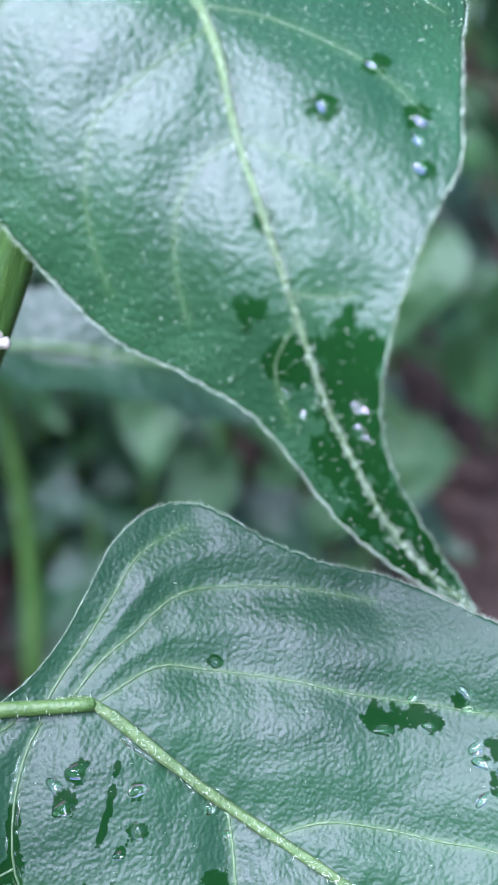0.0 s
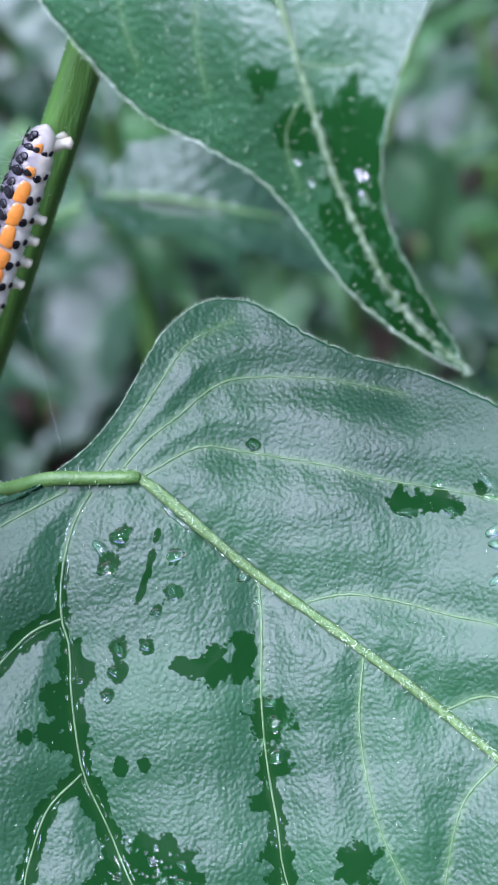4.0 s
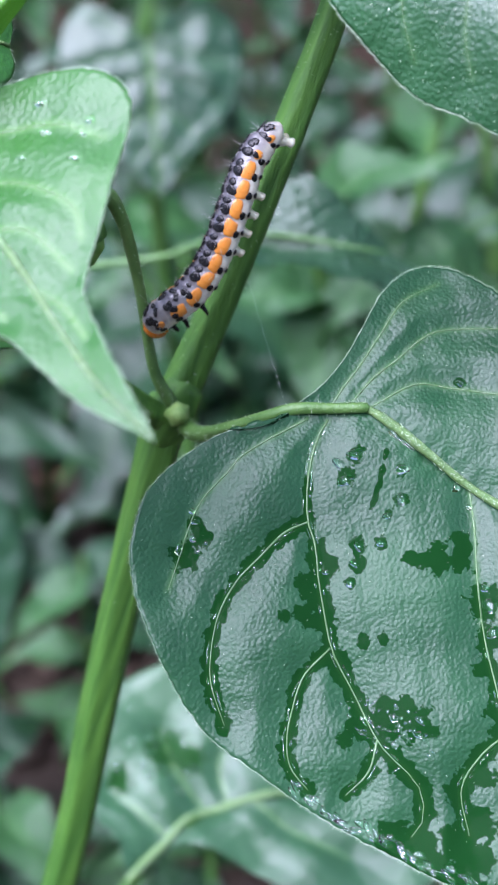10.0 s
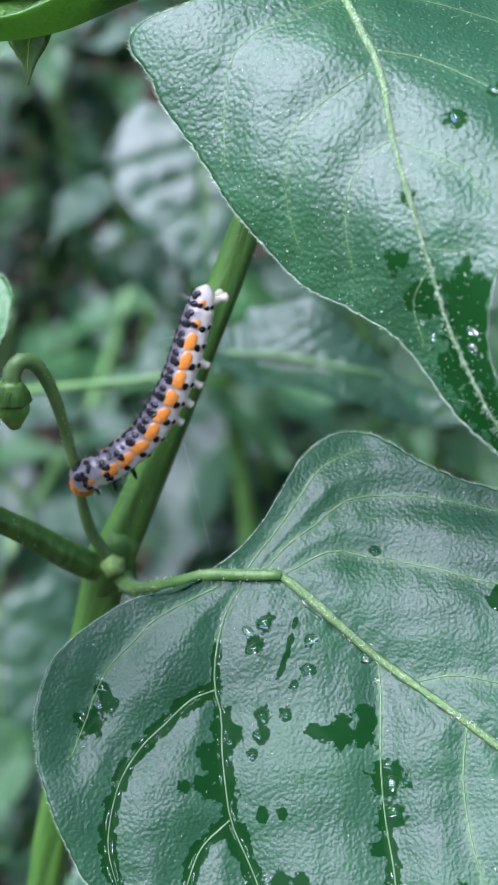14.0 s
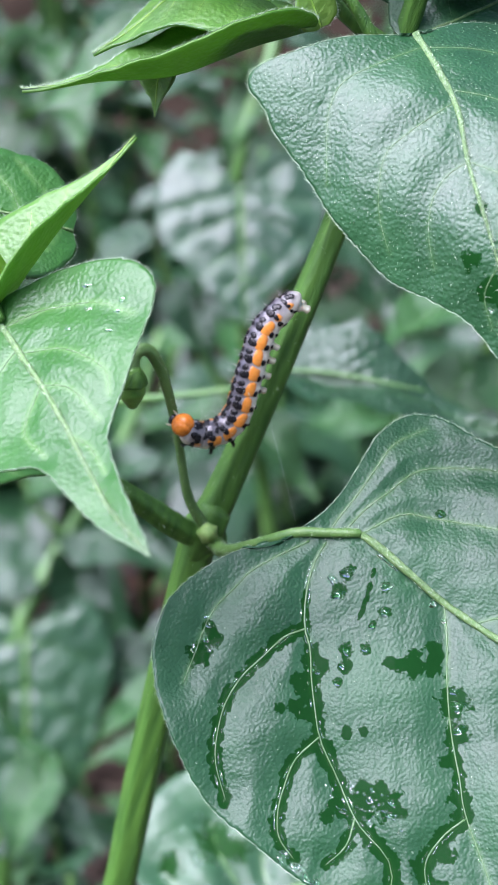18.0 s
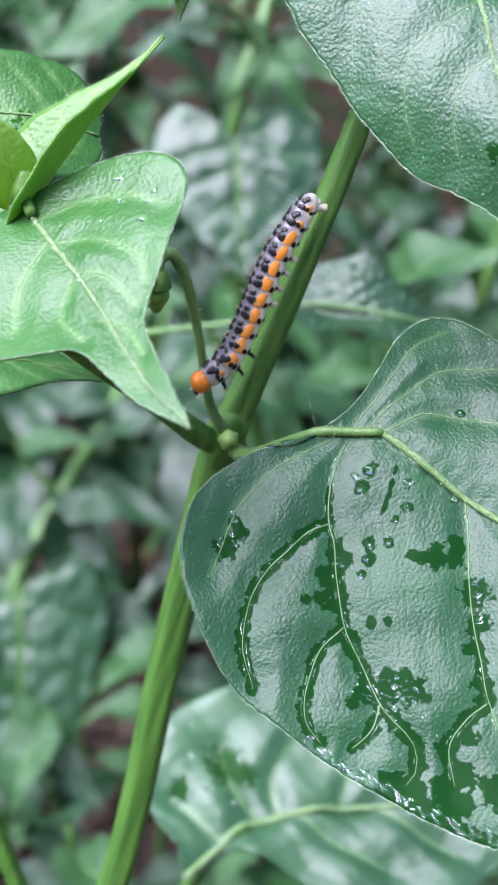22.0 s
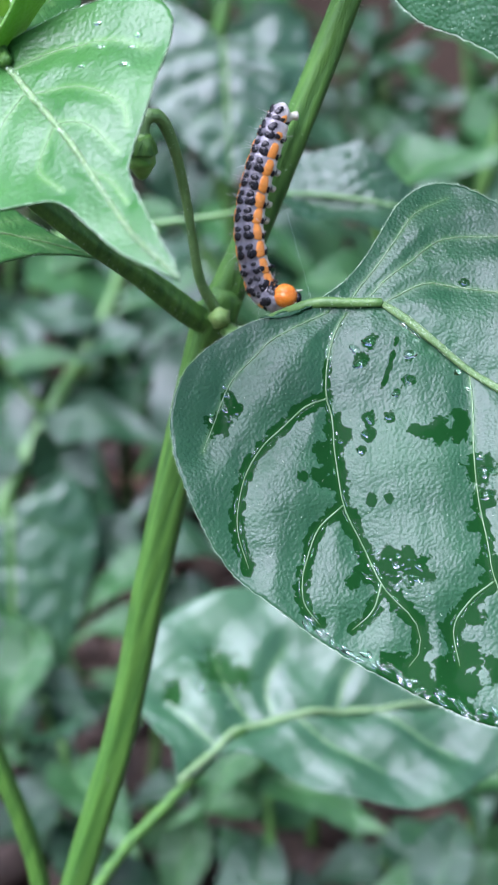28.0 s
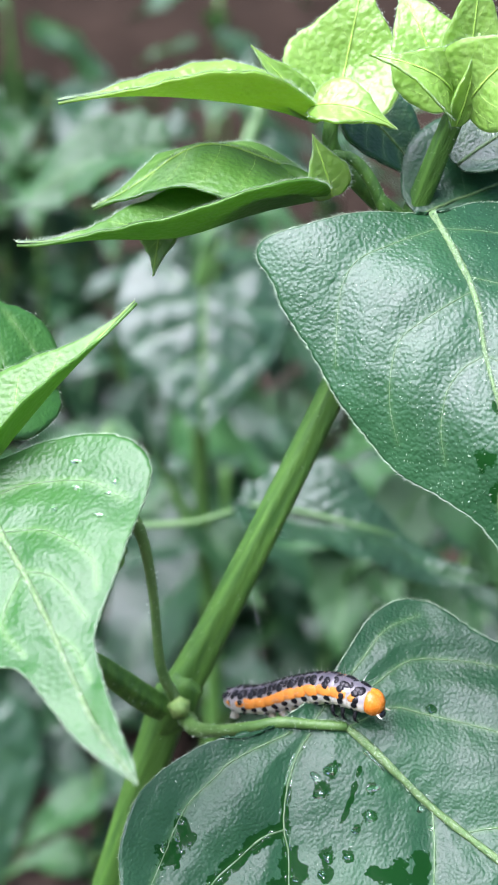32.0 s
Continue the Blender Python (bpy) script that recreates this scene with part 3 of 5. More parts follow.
main_high = [(-6.2, -4.2), (-5.4, -1.2), (-5.1, 2.6), (-5.5, 7.0), (-6.1, 11.4), (-5.5, 15.0), (-3.7, 17.6), (-0.7, 18.8), (4.2, 19.0), (9.2, 20.0), (14.5, 22.0), (21.8, 23.0), (28.0, 23.6), (39.0, 22.3), (52.0, 17.0), (64.0, 7.0), (71.0, 0.0)]
main_patches = [
    (-5.8, -24.2, 1.4), (-5.6, -21.8, 1.2), (-6.9, -20.7, 0.8), (15.2, -9.0, 1.6), (16.2, -6.4, 1.3), (17.2, -7.9, 1.2), (14.2, -9.8, 1.1), (12.8, -10.6, 0.8), (7.8, -12.7, 0.9), (8.6, -14.3, 0.9),
    (9.5, -11.1, 0.7), (9.3, -16.4, 0.6), (6.1, -22.9, 0.8), (7.1, -21.6, 0.9), (6.2, -18.8, 1.6), (8.8, -21.1, 1.7), (6.5, -15.9, 1.1), (13.8, -20.2, 0.9), (15.3, -19.0, 0.6),
    (19.8, -25.1, 2.3), (21.4, -24.0, 2.0), (23.0, -23.6, 1.5), (18.2, -27.1, 1.5), (17.7, -29.2, 0.9), (26.9, -33.6, 1.7), (29.4, -32.9, 2.1), (32.1, -31.2, 2.1), (32.8, -27.9, 1.6),
    (31.3, -33.4, 1.6), (34.2, -31.1, 1.9), (29.8, -27.1, 1.2), (30.7, -24.0, 1.2), (21.4, -9.8, 1.8), (23.8, -12.1, 1.3), (25.2, -15.2, 1.3), (28.3, -17.9, 1.2), (36.5, -27.0, 2.0),
    (19.7, 11.6, 1.2), (20.8, 12.4, 1.0), (22.0, 13.5, 1.1), (23.4, 13.9, 0.9), (24.3, 16.6, 0.8), (28.7, 14.7, 1.0), (34.2, 10.9, 1.1), (26.3, 22.4, 1.4), (34.9, 7.5, 1.1), (30.0, 12.5, 0.8), (32.0, 11.5, 0.8),
    (34.0, -14.5, 1.8), (42.0, -17.0, 2.4), (2.0, -4.9, 0.9), (6.8, -3.5, 0.7), (8.6, -6.0, 0.8), (2.6, -7.6, 1.0), (8.4, -8.3, 0.5), (6.4, 8.4, 0.6)]
main_runs = [(main_veins[0][2:5], 0.45), (main_veins[0][4:], 0.95), (main_veins[1], 0.85), (main_veins[2], 0.8), (main_veins[3], 0.75), (main_veins[4][3:6], 0.8), (main_veins[5], 0.95),
             ([(4.3, -2.7), (5.7, -6.0), (6.6, -8.8)], 0.3), ([(26.5, -35.0), (31.0, -34.6), (37.0, -33.0), (44.0, -29.8)], 0.9)]


def main_wetness(uv, d):
    w = blotches(main_patches)(uv, d)
    for line, r in main_runs:
        w = np.maximum(w, 1.25 - 0.75 * line_distance(spline(line, 8 * len(line)), uv) / r)
    return np.clip(w, -0.5, 1.2)


main_blade = Blade(mm(19.9, -15.7, 7.0), (0.777, -0.457, -0.432), (-0.077, -0.75, 0.657), (-0.87, -0.0435, -0.0375, 0.003125, 0.003934, 0.000428), main_veins, 0.6, 0.0, 0.4, 3)
build_leaf(plant, main_blade, [(-6.2, -4.5), (-3.0, -2.2), (-0.5, 0), (8.6, -0.4), (14.5, -0.6), (31.0, -0.6), (46.2, -1.6), (60, -1), (71, 0)], main_low, main_high, LEAF_DARK, 260, 76,
           "broad dark green leaf, wet with rain films, pale veins", main_wetness, 1100, 0.34, 0.12, (0.54, 0.18), VEIN, surface_hair=1200, dot=0.03, rib_from=2)

# pointed leaf hanging above it
up_veins = [
    [(11.2, 0.4), (12.7, -4.9), (14.0, -8.6), (17.3, -10.8), (20.6, -12.0), (24.0, -12.4)],
    [(18.7, -0.8), (19.3, -3.4), (20.8, -5.6), (22.7, -6.9), (25.0, -7.9), (28.0, -8.5)],
    [(19.0, -0.5), (22.2, 2.4), (24.7, 4.1), (27.3, 4.9)],
    [(1.9, -0.2), (2.9, -5.8), (3.7, -9.9), (6.1, -12.5), (9.5, -14.2), (14.0, -16.0)],
    [(9.0, 0.3), (12.0, 5.0), (17.0, 9.0), (22.0, 11.0)],
    [(2.0, 0.3), (4.0, 7.0), (8.5, 13.5), (14.0, 17.0)],
    [(29.4, -1.8), (30.5, 0.0), (31.1, 1.8)],
    [(31.0, -2.1), (33.0, -4.6), (36.5, -5.2)],
]
up_left = [(-0.5, -0.8), (-2.0, -7.6), (-2.1, -13.4), (-2.2, -18.6), (-0.7, -20.1), (2.6, -19.4), (6.1, -19.2), (11.5, -17.9), (17.5, -16.8), (23.0, -15.0), (27.0, -13.2), (31.2, -9.8), (35.0, -7.3), (39.0, -5.9), (43.5, -4.9), (47.5, -3.0), (50.3, -1.2), (52.6, 0.8)]
up_right = [(-0.5, 0.8), (-1.5, 8.0), (1.5, 16.0), (7.0, 20.6), (12.7, 19.6), (17.4, 16.4), (22.1, 13.6), (26.0, 11.4), (28.0, 9.0), (30.0, 6.7), (32.4, 4.3), (35.1, 2.1), (37.8, 0.5), (41.2, -0.5), (45.8, -0.2), (49.7, 0.4), (52.6, 0.8)]
up_blade = Blade(mm(26, -3, 64.5), (0.344, -0.515, -0.785), (-0.205, -0.857, 0.472), (1.386, 0.4723, -0.6195, -0.008751, 0.02666, -0.02006), up_veins, 0.38, 0.0, 0.3, 5)
up_wet = blotches([(25.6, 9.2, 0.8), (22.0, 10.4, 0.9), (19.2, 5.0, 1.0), (17.5, 9.6, 0.9), (37.5, -1.0, 2.4), (34.6, -0.2, 2.6), (33, -3.4, 1.6), (40, -2.4, 2.4), (44, -2.4, 2.4), (48, -1, 2.0), (29, -4.5, 1.0), (24.5, -1.6, 0.8)])
build_leaf(plant, up_blade, [(-0.5, 0), (7.0, 0.5), (12.8, 0.4), (18.9, -0.8), (25.2, -1.5), (31.0, -2.1), (37.1, -2.6), (44.5, -2.2), (48.5, -1.2), (52.6, 0.8)], up_left, up_right, LEAF_UPPER, 170, 54,
           "pointed hairy green leaf hanging, wet with rain", up_wet, 800, 0.38, 0.075, (0.46, 0.36, 0.24, 0.14, 0.09, 0.05), VEIN_PALE, surface_hair=2800, dot=0.042)

# twisted leaf left of the joint
left_veins = [
    [(1.0, 0.2), (4.0, 4.0), (10.0, 6.5), (13.5, 5.5)], [(-4, 0.4), (-3.0, 5.0), (1.0, 10.0), (6.0, 12.5)], [(7, 0.1), (10, 2.5), (15.5, 3.2)],
    [(0, 0), (4, -6), (9, -9)], [(7, 0), (11, -4), (16, -3.5)], [(15, -0.3), (18, 0.8), (22, 0.7)],
]
left_high = [(-8.0, 0.6), (-7.2, 4.0), (-6.2, 8.6), (-3.6, 12.9), (-0.2, 15.7), (2.8, 16.6), (5.2, 15.9), (8.6, 12.7), (12.4, 8.9), (15.8, 4.9), (18.6, 2.7), (23.3, 1.6), (29.0, 0.8), (33.8, 0.0)]
left_low = [(-8.0, -0.6), (-9.0, -8.0), (-4.0, -16.0), (4.0, -18.0), (10.0, -14.0), (15.0, -7.5), (17.0, -4.7), (20.5, -3.8), (24.0, -3.3), (28.5, -2.3), (33.8, 0.0)]
left_blade = Blade(mm(-19.1, -26.2, 33.6), (0.496, -0.787, -0.368), (-0.291, -0.55, 0.783), (0, 0, 0, 0, 0, 0.002), left_veins, 0.45, 0.0, 0.45, 2)
build_leaf(plant, left_blade, [(-8, 0), (0, 0), (10, 0.1), (20, -0.5), (27, -0.8), (33.8, 0)], left_high, left_low, LEAF_MID, 110, 34,
           "fresh green twisted leaf with a pale drip tip", None, 420, 0.34, 0.09, (0.42, 0.10), VEIN_PALE, side_mat=VEIN_SOFT)

# leaf below, further back
low_veins = [[(2, 1), (-4, 8), (-7, 15)], [(6, 2.4), (4, 10), (7, 18)], [(18, 5), (20, 13), (26, 20)], [(10, 3.4), (18, -2), (28, -6)], [(26, 6.4), (34, 2), (42, -2)], [(-4, -4.5), (-10, 0), (-15, 4)]]
low_front = [(-11, -12.6), (-6.5, -8.8), (-3, -5.2), (2, -5.2), (6, -7.4), (15, -11.6), (23.5, -12.6), (33, -13.6), (41, -10.9), (46.5, -6.6), (52, -2.0), (58, 6), (63, 14.5)]
low_back = [(-11, -12.2), (-12.4, -9.0), (-13.4, -5.8), (-17.6, -1.7), (-21.2, 4.0), (-21.2, 12.5), (-17, 22), (-8, 27), (4, 30), (20, 31), (38, 27), (52, 21), (63, 14.5)]
low_blade = Blade(mm(2.8, 42.6, -99.0), (0.995, -0.05, -0.087), (0.05, -0.502, 0.863), (0, 0, 0, 0, 0, 0.004), low_veins, 1.3, 0.0, 1.0, 4)
build_leaf(plant, low_blade, [(-11, -12.4), (-5, -5), (0, 0), (14, 4.5), (30, 7.2), (48, 11.5), (63, 14.5)], low_front, low_back, LEAF_LOW, 110, 30,
           "large fresh green leaf below, wet and folded at the rib", blotches([(-6, 12, 4), (-2, 10, 3), (-14, 6, 2.5)]), 240, 0.35, 0.15, (0.8, 0.2), VEIN_PALE, side_mat=VEIN_PALE)

# leaves of the side branch
simple_leaf(plant, (-24.5, -18.5, 31.5), (-6.4, -10, 54.0), 12.0, (-0.72, -0.36, 0.60), LEAF_FRESH, 0.03, 0.85, 0.1, 11, "bright young leaf standing on edge, folded along its rib", hair=120)
simple_leaf(plant, (-16.3, 0, 41.5), (-46, -6, 45), 19, (-0.1, -0.72, 0.68), LEAF_MID, 0.10, 0.1, 0.4, 12, "shiny green leaf behind the side branch", hair=80, wet=blotches([(8, 3, 3)]))
simple_leaf(plant, (-46, -6, 14), (-15.5, 0, 8.0), 17, (-0.1, -0.55, 0.83), LEAF_MID, 0.08, 0.1, 0.3, 13, "pale green leaf under the side branch", hair=60)
simple_leaf(plant, (-24, -16.5, 36), (-28, -22, 50), 7, (0.5, -0.8, 0.1), LEAF_YOUNG, 0.1, 0.3, 0.1, 14, "tiny young leaf at the bud", 20, 6, 40)
stalk("flower_bud", [(-24.0, -17.4, 35.0), (-23.4, -17.8, 37.5), (-22.8, -18, 40)], [1.2, 1.7, 0.8], BUD, plant, "small round green flower bud", 12, 14, 0.06)

# nodding flower stalk with its bud
stalk("flower_stalk", [(-0.4, -0.2, 1.0), (-2.4, -1, 5.8), (-3.7, -1, 15.1), (-5.0, -2, 22.2), (-6.4, -3, 26.1), (-7.7, -4, 27.1), (-8.8, -4.5, 26.1), (-8.95, -5, 24.4)], [0.8, 0.68, 0.6, 0.6, 0.65, 0.72, 0.85, 1.1], VEIN_STEM, plant, "", 40, 12, 0.03, hair=110)
bud = stalk("hanging_bud", [(-8.95, -5, 25.0), (-9.05, -5, 23.4), (-9.05, -5, 21.4), (-9.0, -5, 19.6)], [1.2, 1.75, 1.8, 0.6], BUD, plant, "green nodding flower bud with its calyx", 16, 16, 0.04)
stalk("calyx", [(-8.9, -4.95, 25.2), (-9.0, -5, 24.0), (-9.03, -5, 22.6)], [0.95, 1.75, 2.0], STEM, bud, "", 10, 16, 0.1)

# young growth at the top
simple_leaf(plant, (13.5, 2.5, 65.5), (-20.5, -6, 59.0), 13, (-0.15, -0.12, 0.97), LEAF_FRESH, -0.05, 0.8, 0.4, 21, "young leaf folded along its rib, hairy edge", 46, 10, 420, rib_under=True)
simple_leaf(plant, (12.0, 4.5, 73.6), (-16.6, -4, 74.2), 11, (-0.1, -0.10, 0.98), LEAF_YOUNG, 0.06, 0.75, 0.35, 22, "lime green young leaf folded into a keel", 46, 10, 400, rib_under=True)
simple_leaf(plant, (11, 7, 69), (-13.0, 1, 63.0), 19, (-0.15, -0.30, 0.95), LEAF_FRESH, 0.16, -0.25, 0.9, 23, "wet green leaf with a curled edge", 40, 10, 300)
simple_leaf(plant, (-4.5, 4.0, 63.5), (-5.6, 1.0, 55.4), 5.5, (-0.3, -0.9, 0.1), LEAF_FRESH, 0.05, 0.3, 0.1, 24, "small leaf tip hanging down", 20, 6, 40)
simple_leaf(plant, (14.3, 6, 74.5), (17.5, 13, 92), 14.5, (-0.1, -0.9, 0.35), LEAF_YOUNG, -0.05, 0.15, 1.1, 25, "upright crinkled young leaf", 40, 10, 120)
simple_leaf(plant, (11.5, 4, 74.8), (4.0, 2, 82.0), 4.0, (0.3, -0.9, 0.3), LEAF_YOUNG, 0.05, 0.4, 0.1, 26, "narrow pointed young leaf", 22, 6, 60)
simple_leaf(plant, (11.5, 1.5, 75.5), (21.0, -1.5, 74.2), 6.5, (0.1, -0.75, 0.6), LEAF_YOUNG, 0.18, 0.4, 0.4, 27, "small lime leaf of the shoot tip", 22, 6, 60)
simple_leaf(plant, (14.7, 2, 66.0), (11.6, 0, 73.0), 5.5, (0.1, -0.95, 0.2), LEAF_YOUNG, 0.05, 0.3, 0.2, 28, "small lime leaf with a crinkled edge", 22, 6, 60)
stalk("flower_stalk", [(14.5, 3, 70.5), (16.8, 2.6, 70.2), (18.8, 2.4, 68.3), (21.2, 2.6, 64.5)], [0.7, 0.7, 0.75, 0.8], STEM, plant, "", 16, 10, 0.03, hair=50)
stalk("shoot", [(25.3, 8, 62), (19.5, 6, 66), (14.5, 4.5, 71), (14.2, 5, 75.5)], [1.2, 1.1, 1.0, 0.8], STEM, plant, "", 20, 12)
simple_leaf(plant, (27.5, 1, 77), (17.0, -3, 82.0), 7.0, (0.1, -0.85, 0.5), LEAF_YOUNG, 0.2, 0.4, 0.5, 29, "curled lime green young leaf", 24, 7, 70)
simple_leaf(plant, (27.5, 3, 77), (20.5, 9, 91), 10, (-0.2, -0.9, 0.3), LEAF_YOUNG, 0.05, 0.2, 0.9, 30, "upright lime green leaf with a notched edge", 30, 8, 80)
simple_leaf(plant, (28.5, -1, 77), (36, -8, 86.5), 11, (0.0, -0.85, 0.45), LEAF_YOUNG, 0.14, 0.3, 0.7, 31, "broad lime green young leaf", 30, 8, 80)
simple_leaf(plant, (29, 3, 78), (29.0, 3, 94), 7, (0.1, -0.95, 0.1), LEAF_YOUNG, 0.03, 0.2, 0.3, 32, "upright young leaf of the crown", 26, 7, 70)
simple_leaf(plant, (30, 4, 78), (42, 6, 90), 8, (0.1, -0.9, 0.3), LEAF_YOUNG, 0.06, 0.2, 0.3, 33, "young leaf of the crown", 26, 7, 50)
simple_leaf(plant, (27.5, -1, 75), (28.4, -4.5, 85), 3.0, (0.3, -0.9, 0.2), LEAF_YOUNG, 0.08, 0.3, 0.1, 34, "narrow bract in the crown", 20, 6, 50)
simple_leaf(plant, (17, 14, 76.5), (28, 11, 65.5), 11, (0.25, -0.7, 0.65), LEAF_DARK, 0.06, 0.15, 0.2, 35, "dark leaf behind the shoot", 30, 8, 60)
simple_leaf(plant, (25.5, 6, 63.5), (52, 20, 71), 20, (-0.1, -0.72, 0.65), LEAF_UPPER, 0.08, 0.15, 0.3, 36, "green leaf half behind the hanging leaf", 36, 10, 100)
simple_leaf(plant, (30, 8, 70), (46, 16, 78), 10, (-0.1, -0.6, 0.75), LEAF_UPPER, 0.08, 0.15, 0.3, 37, "green leaf behind the crown", 30, 8, 60)


# ---- rain drops on the broad leaf ----
def drop(uv, rx, ry, h, blade=main_blade, turn=0.0):
    bm = bmesh.new()
    bmesh.ops.create_uvsphere(bm, u_segments=16, v_segments=10, radius=1.0)
    bmesh.ops.bisect_plane(bm, geom=bm.verts[:] + bm.edges[:] + bm.faces[:], plane_co=(0, 0, -0.05), plane_no=(0, 0, -1), clear_outer=True)
    bmesh.ops.holes_fill(bm, edges=bm.edges[:], sides=0)
    rr = random.Random(int(uv[0] * 131 + uv[1] * 17))
    k = rr.uniform(0, 6)
    for v in bm.verts:
        a = math.atan2(v.co.y, v.co.x)
        s = 1 + 0.16 * math.sin(2 * a + k) + 0.1 * math.sin(3 * a + 2 * k)
        z = h * (1 - v.co.x**2 - v.co.y**2) if v.co.z > 0 else v.co.z * h
        v.co = Vector((v.co.x * rx * s, v.co.y * ry * s, z)) * MM
    me = bpy.data.meshes.new("water_drop")
    bm.to_mesh(me)
    bm.free()
    me.materials.append(WATER)
    me.polygons.foreach_set("use_smooth", [True] * len(me.polygons))
    ob = new("water_drop", me)
    p = blade.place([uv], 0.03)[0]
    q = np.array([blade.place([(uv[0] + 0.5, uv[1])])[0] - p, blade.place([(uv[0], uv[1] + 0.5)])[0] - p])
    x = Vector(q[0]).normalized()
    z = x.cross(Vector(q[1])).normalized()
    ob.matrix_world = Matrix.Translation(p) @ Matrix((x, z.cross(x), z)).transposed().to_4x4() @ pose(0, 0, 0, 0, 0, turn)
    ob.visible_shadow = False
    return tagged(ob, "clear rain drop lying on a leaf", "water drop", "rain drops on the leaves")


for uv, rx, ry, h, turn in (
    ((2.0, -4.9), 1.1, 0.6, 0.5, 35), ((1.2, -6.8), 0.75, 0.6, 0.45, 0), ((2.8, -7.8), 0.9, 0.65, 0.45, 60), ((6.8, -3.5), 0.75, 0.55, 0.42, 40),
    ((8.6, -6.0), 0.8, 0.6, 0.45, 70), ((8.4, -8.3), 0.55, 0.4, 0.35, 60), ((7.8, -12.7), 0.6, 0.45, 0.35, 0), ((9.5, -11.1), 0.5, 0.4, 0.3, 0), ((8.5, -14.4), 0.5, 0.4, 0.3, 20), ((9.3, -16.4), 0.5, 0.35, 0.3, 0),
    ((22.1, -9.7), 1.2, 0.8, 0.5, 20), ((23.8, -11.8), 1.0, 0.5, 0.4, 50), ((20.6, -8.6), 0.6, 0.45, 0.3, 0), ((6.4, 8.4), 0.6, 0.4, 0.35, 0),
    ((3.9, -0.9), 0.8, 0.25, 0.25, -5), ((5.6, -1.0), 0.9, 0.25, 0.25, -4), ((12.4, -1.6), 0.6, 0.4, 0.35, 45), ((14.6, -2.4), 0.5, 0.35, 0.3, 45),
    ((-6.6, -23.9), 0.75, 0.6, 0.4, 0), ((-7.0, -20.6), 0.55, 0.45, 0.35, 0), ((-7.8, -20.0), 0.5, 0.35, 0.3, 0), ((-6.2, -22.2), 0.45, 0.35, 0.3, 0), ((-5.0, -23.0), 0.22, 0.2, 0.18, 0), ((-4.8, -21.8), 0.2, 0.18, 0.16, 0),
    ((20.8, 11.2), 1.2, 0.45, 0.35, 30), ((21.4, 14.6), 0.9, 0.45, 0.35, 70), ((23.6, 13.4), 0.8, 0.4, 0.35, 10), ((24.6, 17.2), 0.8, 0.4, 0.3, 0), ((25.6, 16.2), 0.7, 0.4, 0.35, 30),
    ((27.4, 14.0), 0.9, 0.5, 0.35, 60), ((28.6, 13.2), 1.0, 0.6, 0.4, 20), ((30.0, 13.4), 0.9, 0.5, 0.4, 80), ((31.2, 12.0), 0.9, 0.5, 0.35, 45), ((32.8, 12.6), 0.8, 0.5, 0.35, 10), ((29.8, 10.8), 0.8, 0.45, 0.35, 70), ((33.6, 9.8), 0.9, 0.5, 0.35, 30),
    ((22.7, -23.4), 0.5, 0.4, 0.3, 0), ((23.4, -24.6), 0.55, 0.4, 0.3, 30), ((20.4, -24.8), 0.4, 0.3, 0.25, 0), ((6.6, -16.8), 0.4, 0.2, 0.2, 40)):
    made = drop(uv, rx, ry, h, turn=turn)
    if uv == (22.1, -9.7):
        focus_drop = made
rr = random.Random(77)
# beads lying along both flanks of the wet veins
for line, step in ((main_veins[0], 2), (main_veins[1], 2), (main_veins[2], 2), (main_veins[3], 2), (main_veins[4][3:], 2), (main_veins[5], 2)):
    n = 9 * len(line)
    c = spline(line, n)
    for k in range(4, n - 3, step):
        d = c[k + 2] - c[k - 2]
        d = d / np.linalg.norm(d)
        for s in (-1, 1):
            if rr.random() < 0.42:
                off = s * rr.uniform(0.24, 0.4)
                drop((c[k][0] - d[1] * off, c[k][1] + d[0] * off), rr.uniform(0.25, 0.6), rr.uniform(0.07, 0.13), rr.uniform(0.07, 0.13), turn=math.degrees(math.atan2(d[1], d[0])))
# water gathered along the lower margin
edge = spline(main_low, 300)
inner = [k for k in range(300) if 16.0 < edge[k][0] < 46.0 and edge[k][1] < -24]
for k in inner:
    if rr.random() < 0.85:
        drop((edge[k][0] + rr.uniform(-0.4, 0.4), edge[k][1] + rr.uniform(0.25, 1.5)), rr.uniform(0.35, 1.0), rr.uniform(0.2, 0.42), rr.uniform(0.14, 0.3), turn=rr.uniform(-30, 30))
for k in range(60):
    drop((rr.gauss(20.5, 2.4), rr.gauss(-25.6, 1.6)), rr.uniform(0.10, 0.26), rr.uniform(0.08, 0.18), 0.12, turn=rr.uniform(0, 90))
for uv, rx, ry in (((25.5, 9.0), 0.7, 0.4), ((22.5, 10.6), 0.8, 0.5), ((23.6, 9.6), 0.5, 0.35), ((37.6, -0.9), 0.6, 0.35), ((39.0, -1.4), 0.7, 0.35), ((19.2, 5.0), 0.6, 0.4), ((36.4, -4.2), 0.4, 0.3), ((34.8, -4.6), 0.4, 0.25), ((17.5, 9.4), 0.6, 0.4)):
    drop(uv, rx, ry, 0.3, up_blade, 30)
for k in range(26):
    drop((rr.gauss(-6, 6.0), rr.gauss(11, 4.5)), rr.uniform(0.4, 1.3), rr.uniform(0.3, 0.7), rr.uniform(0.3, 0.5), low_blade, rr.uniform(0, 180))
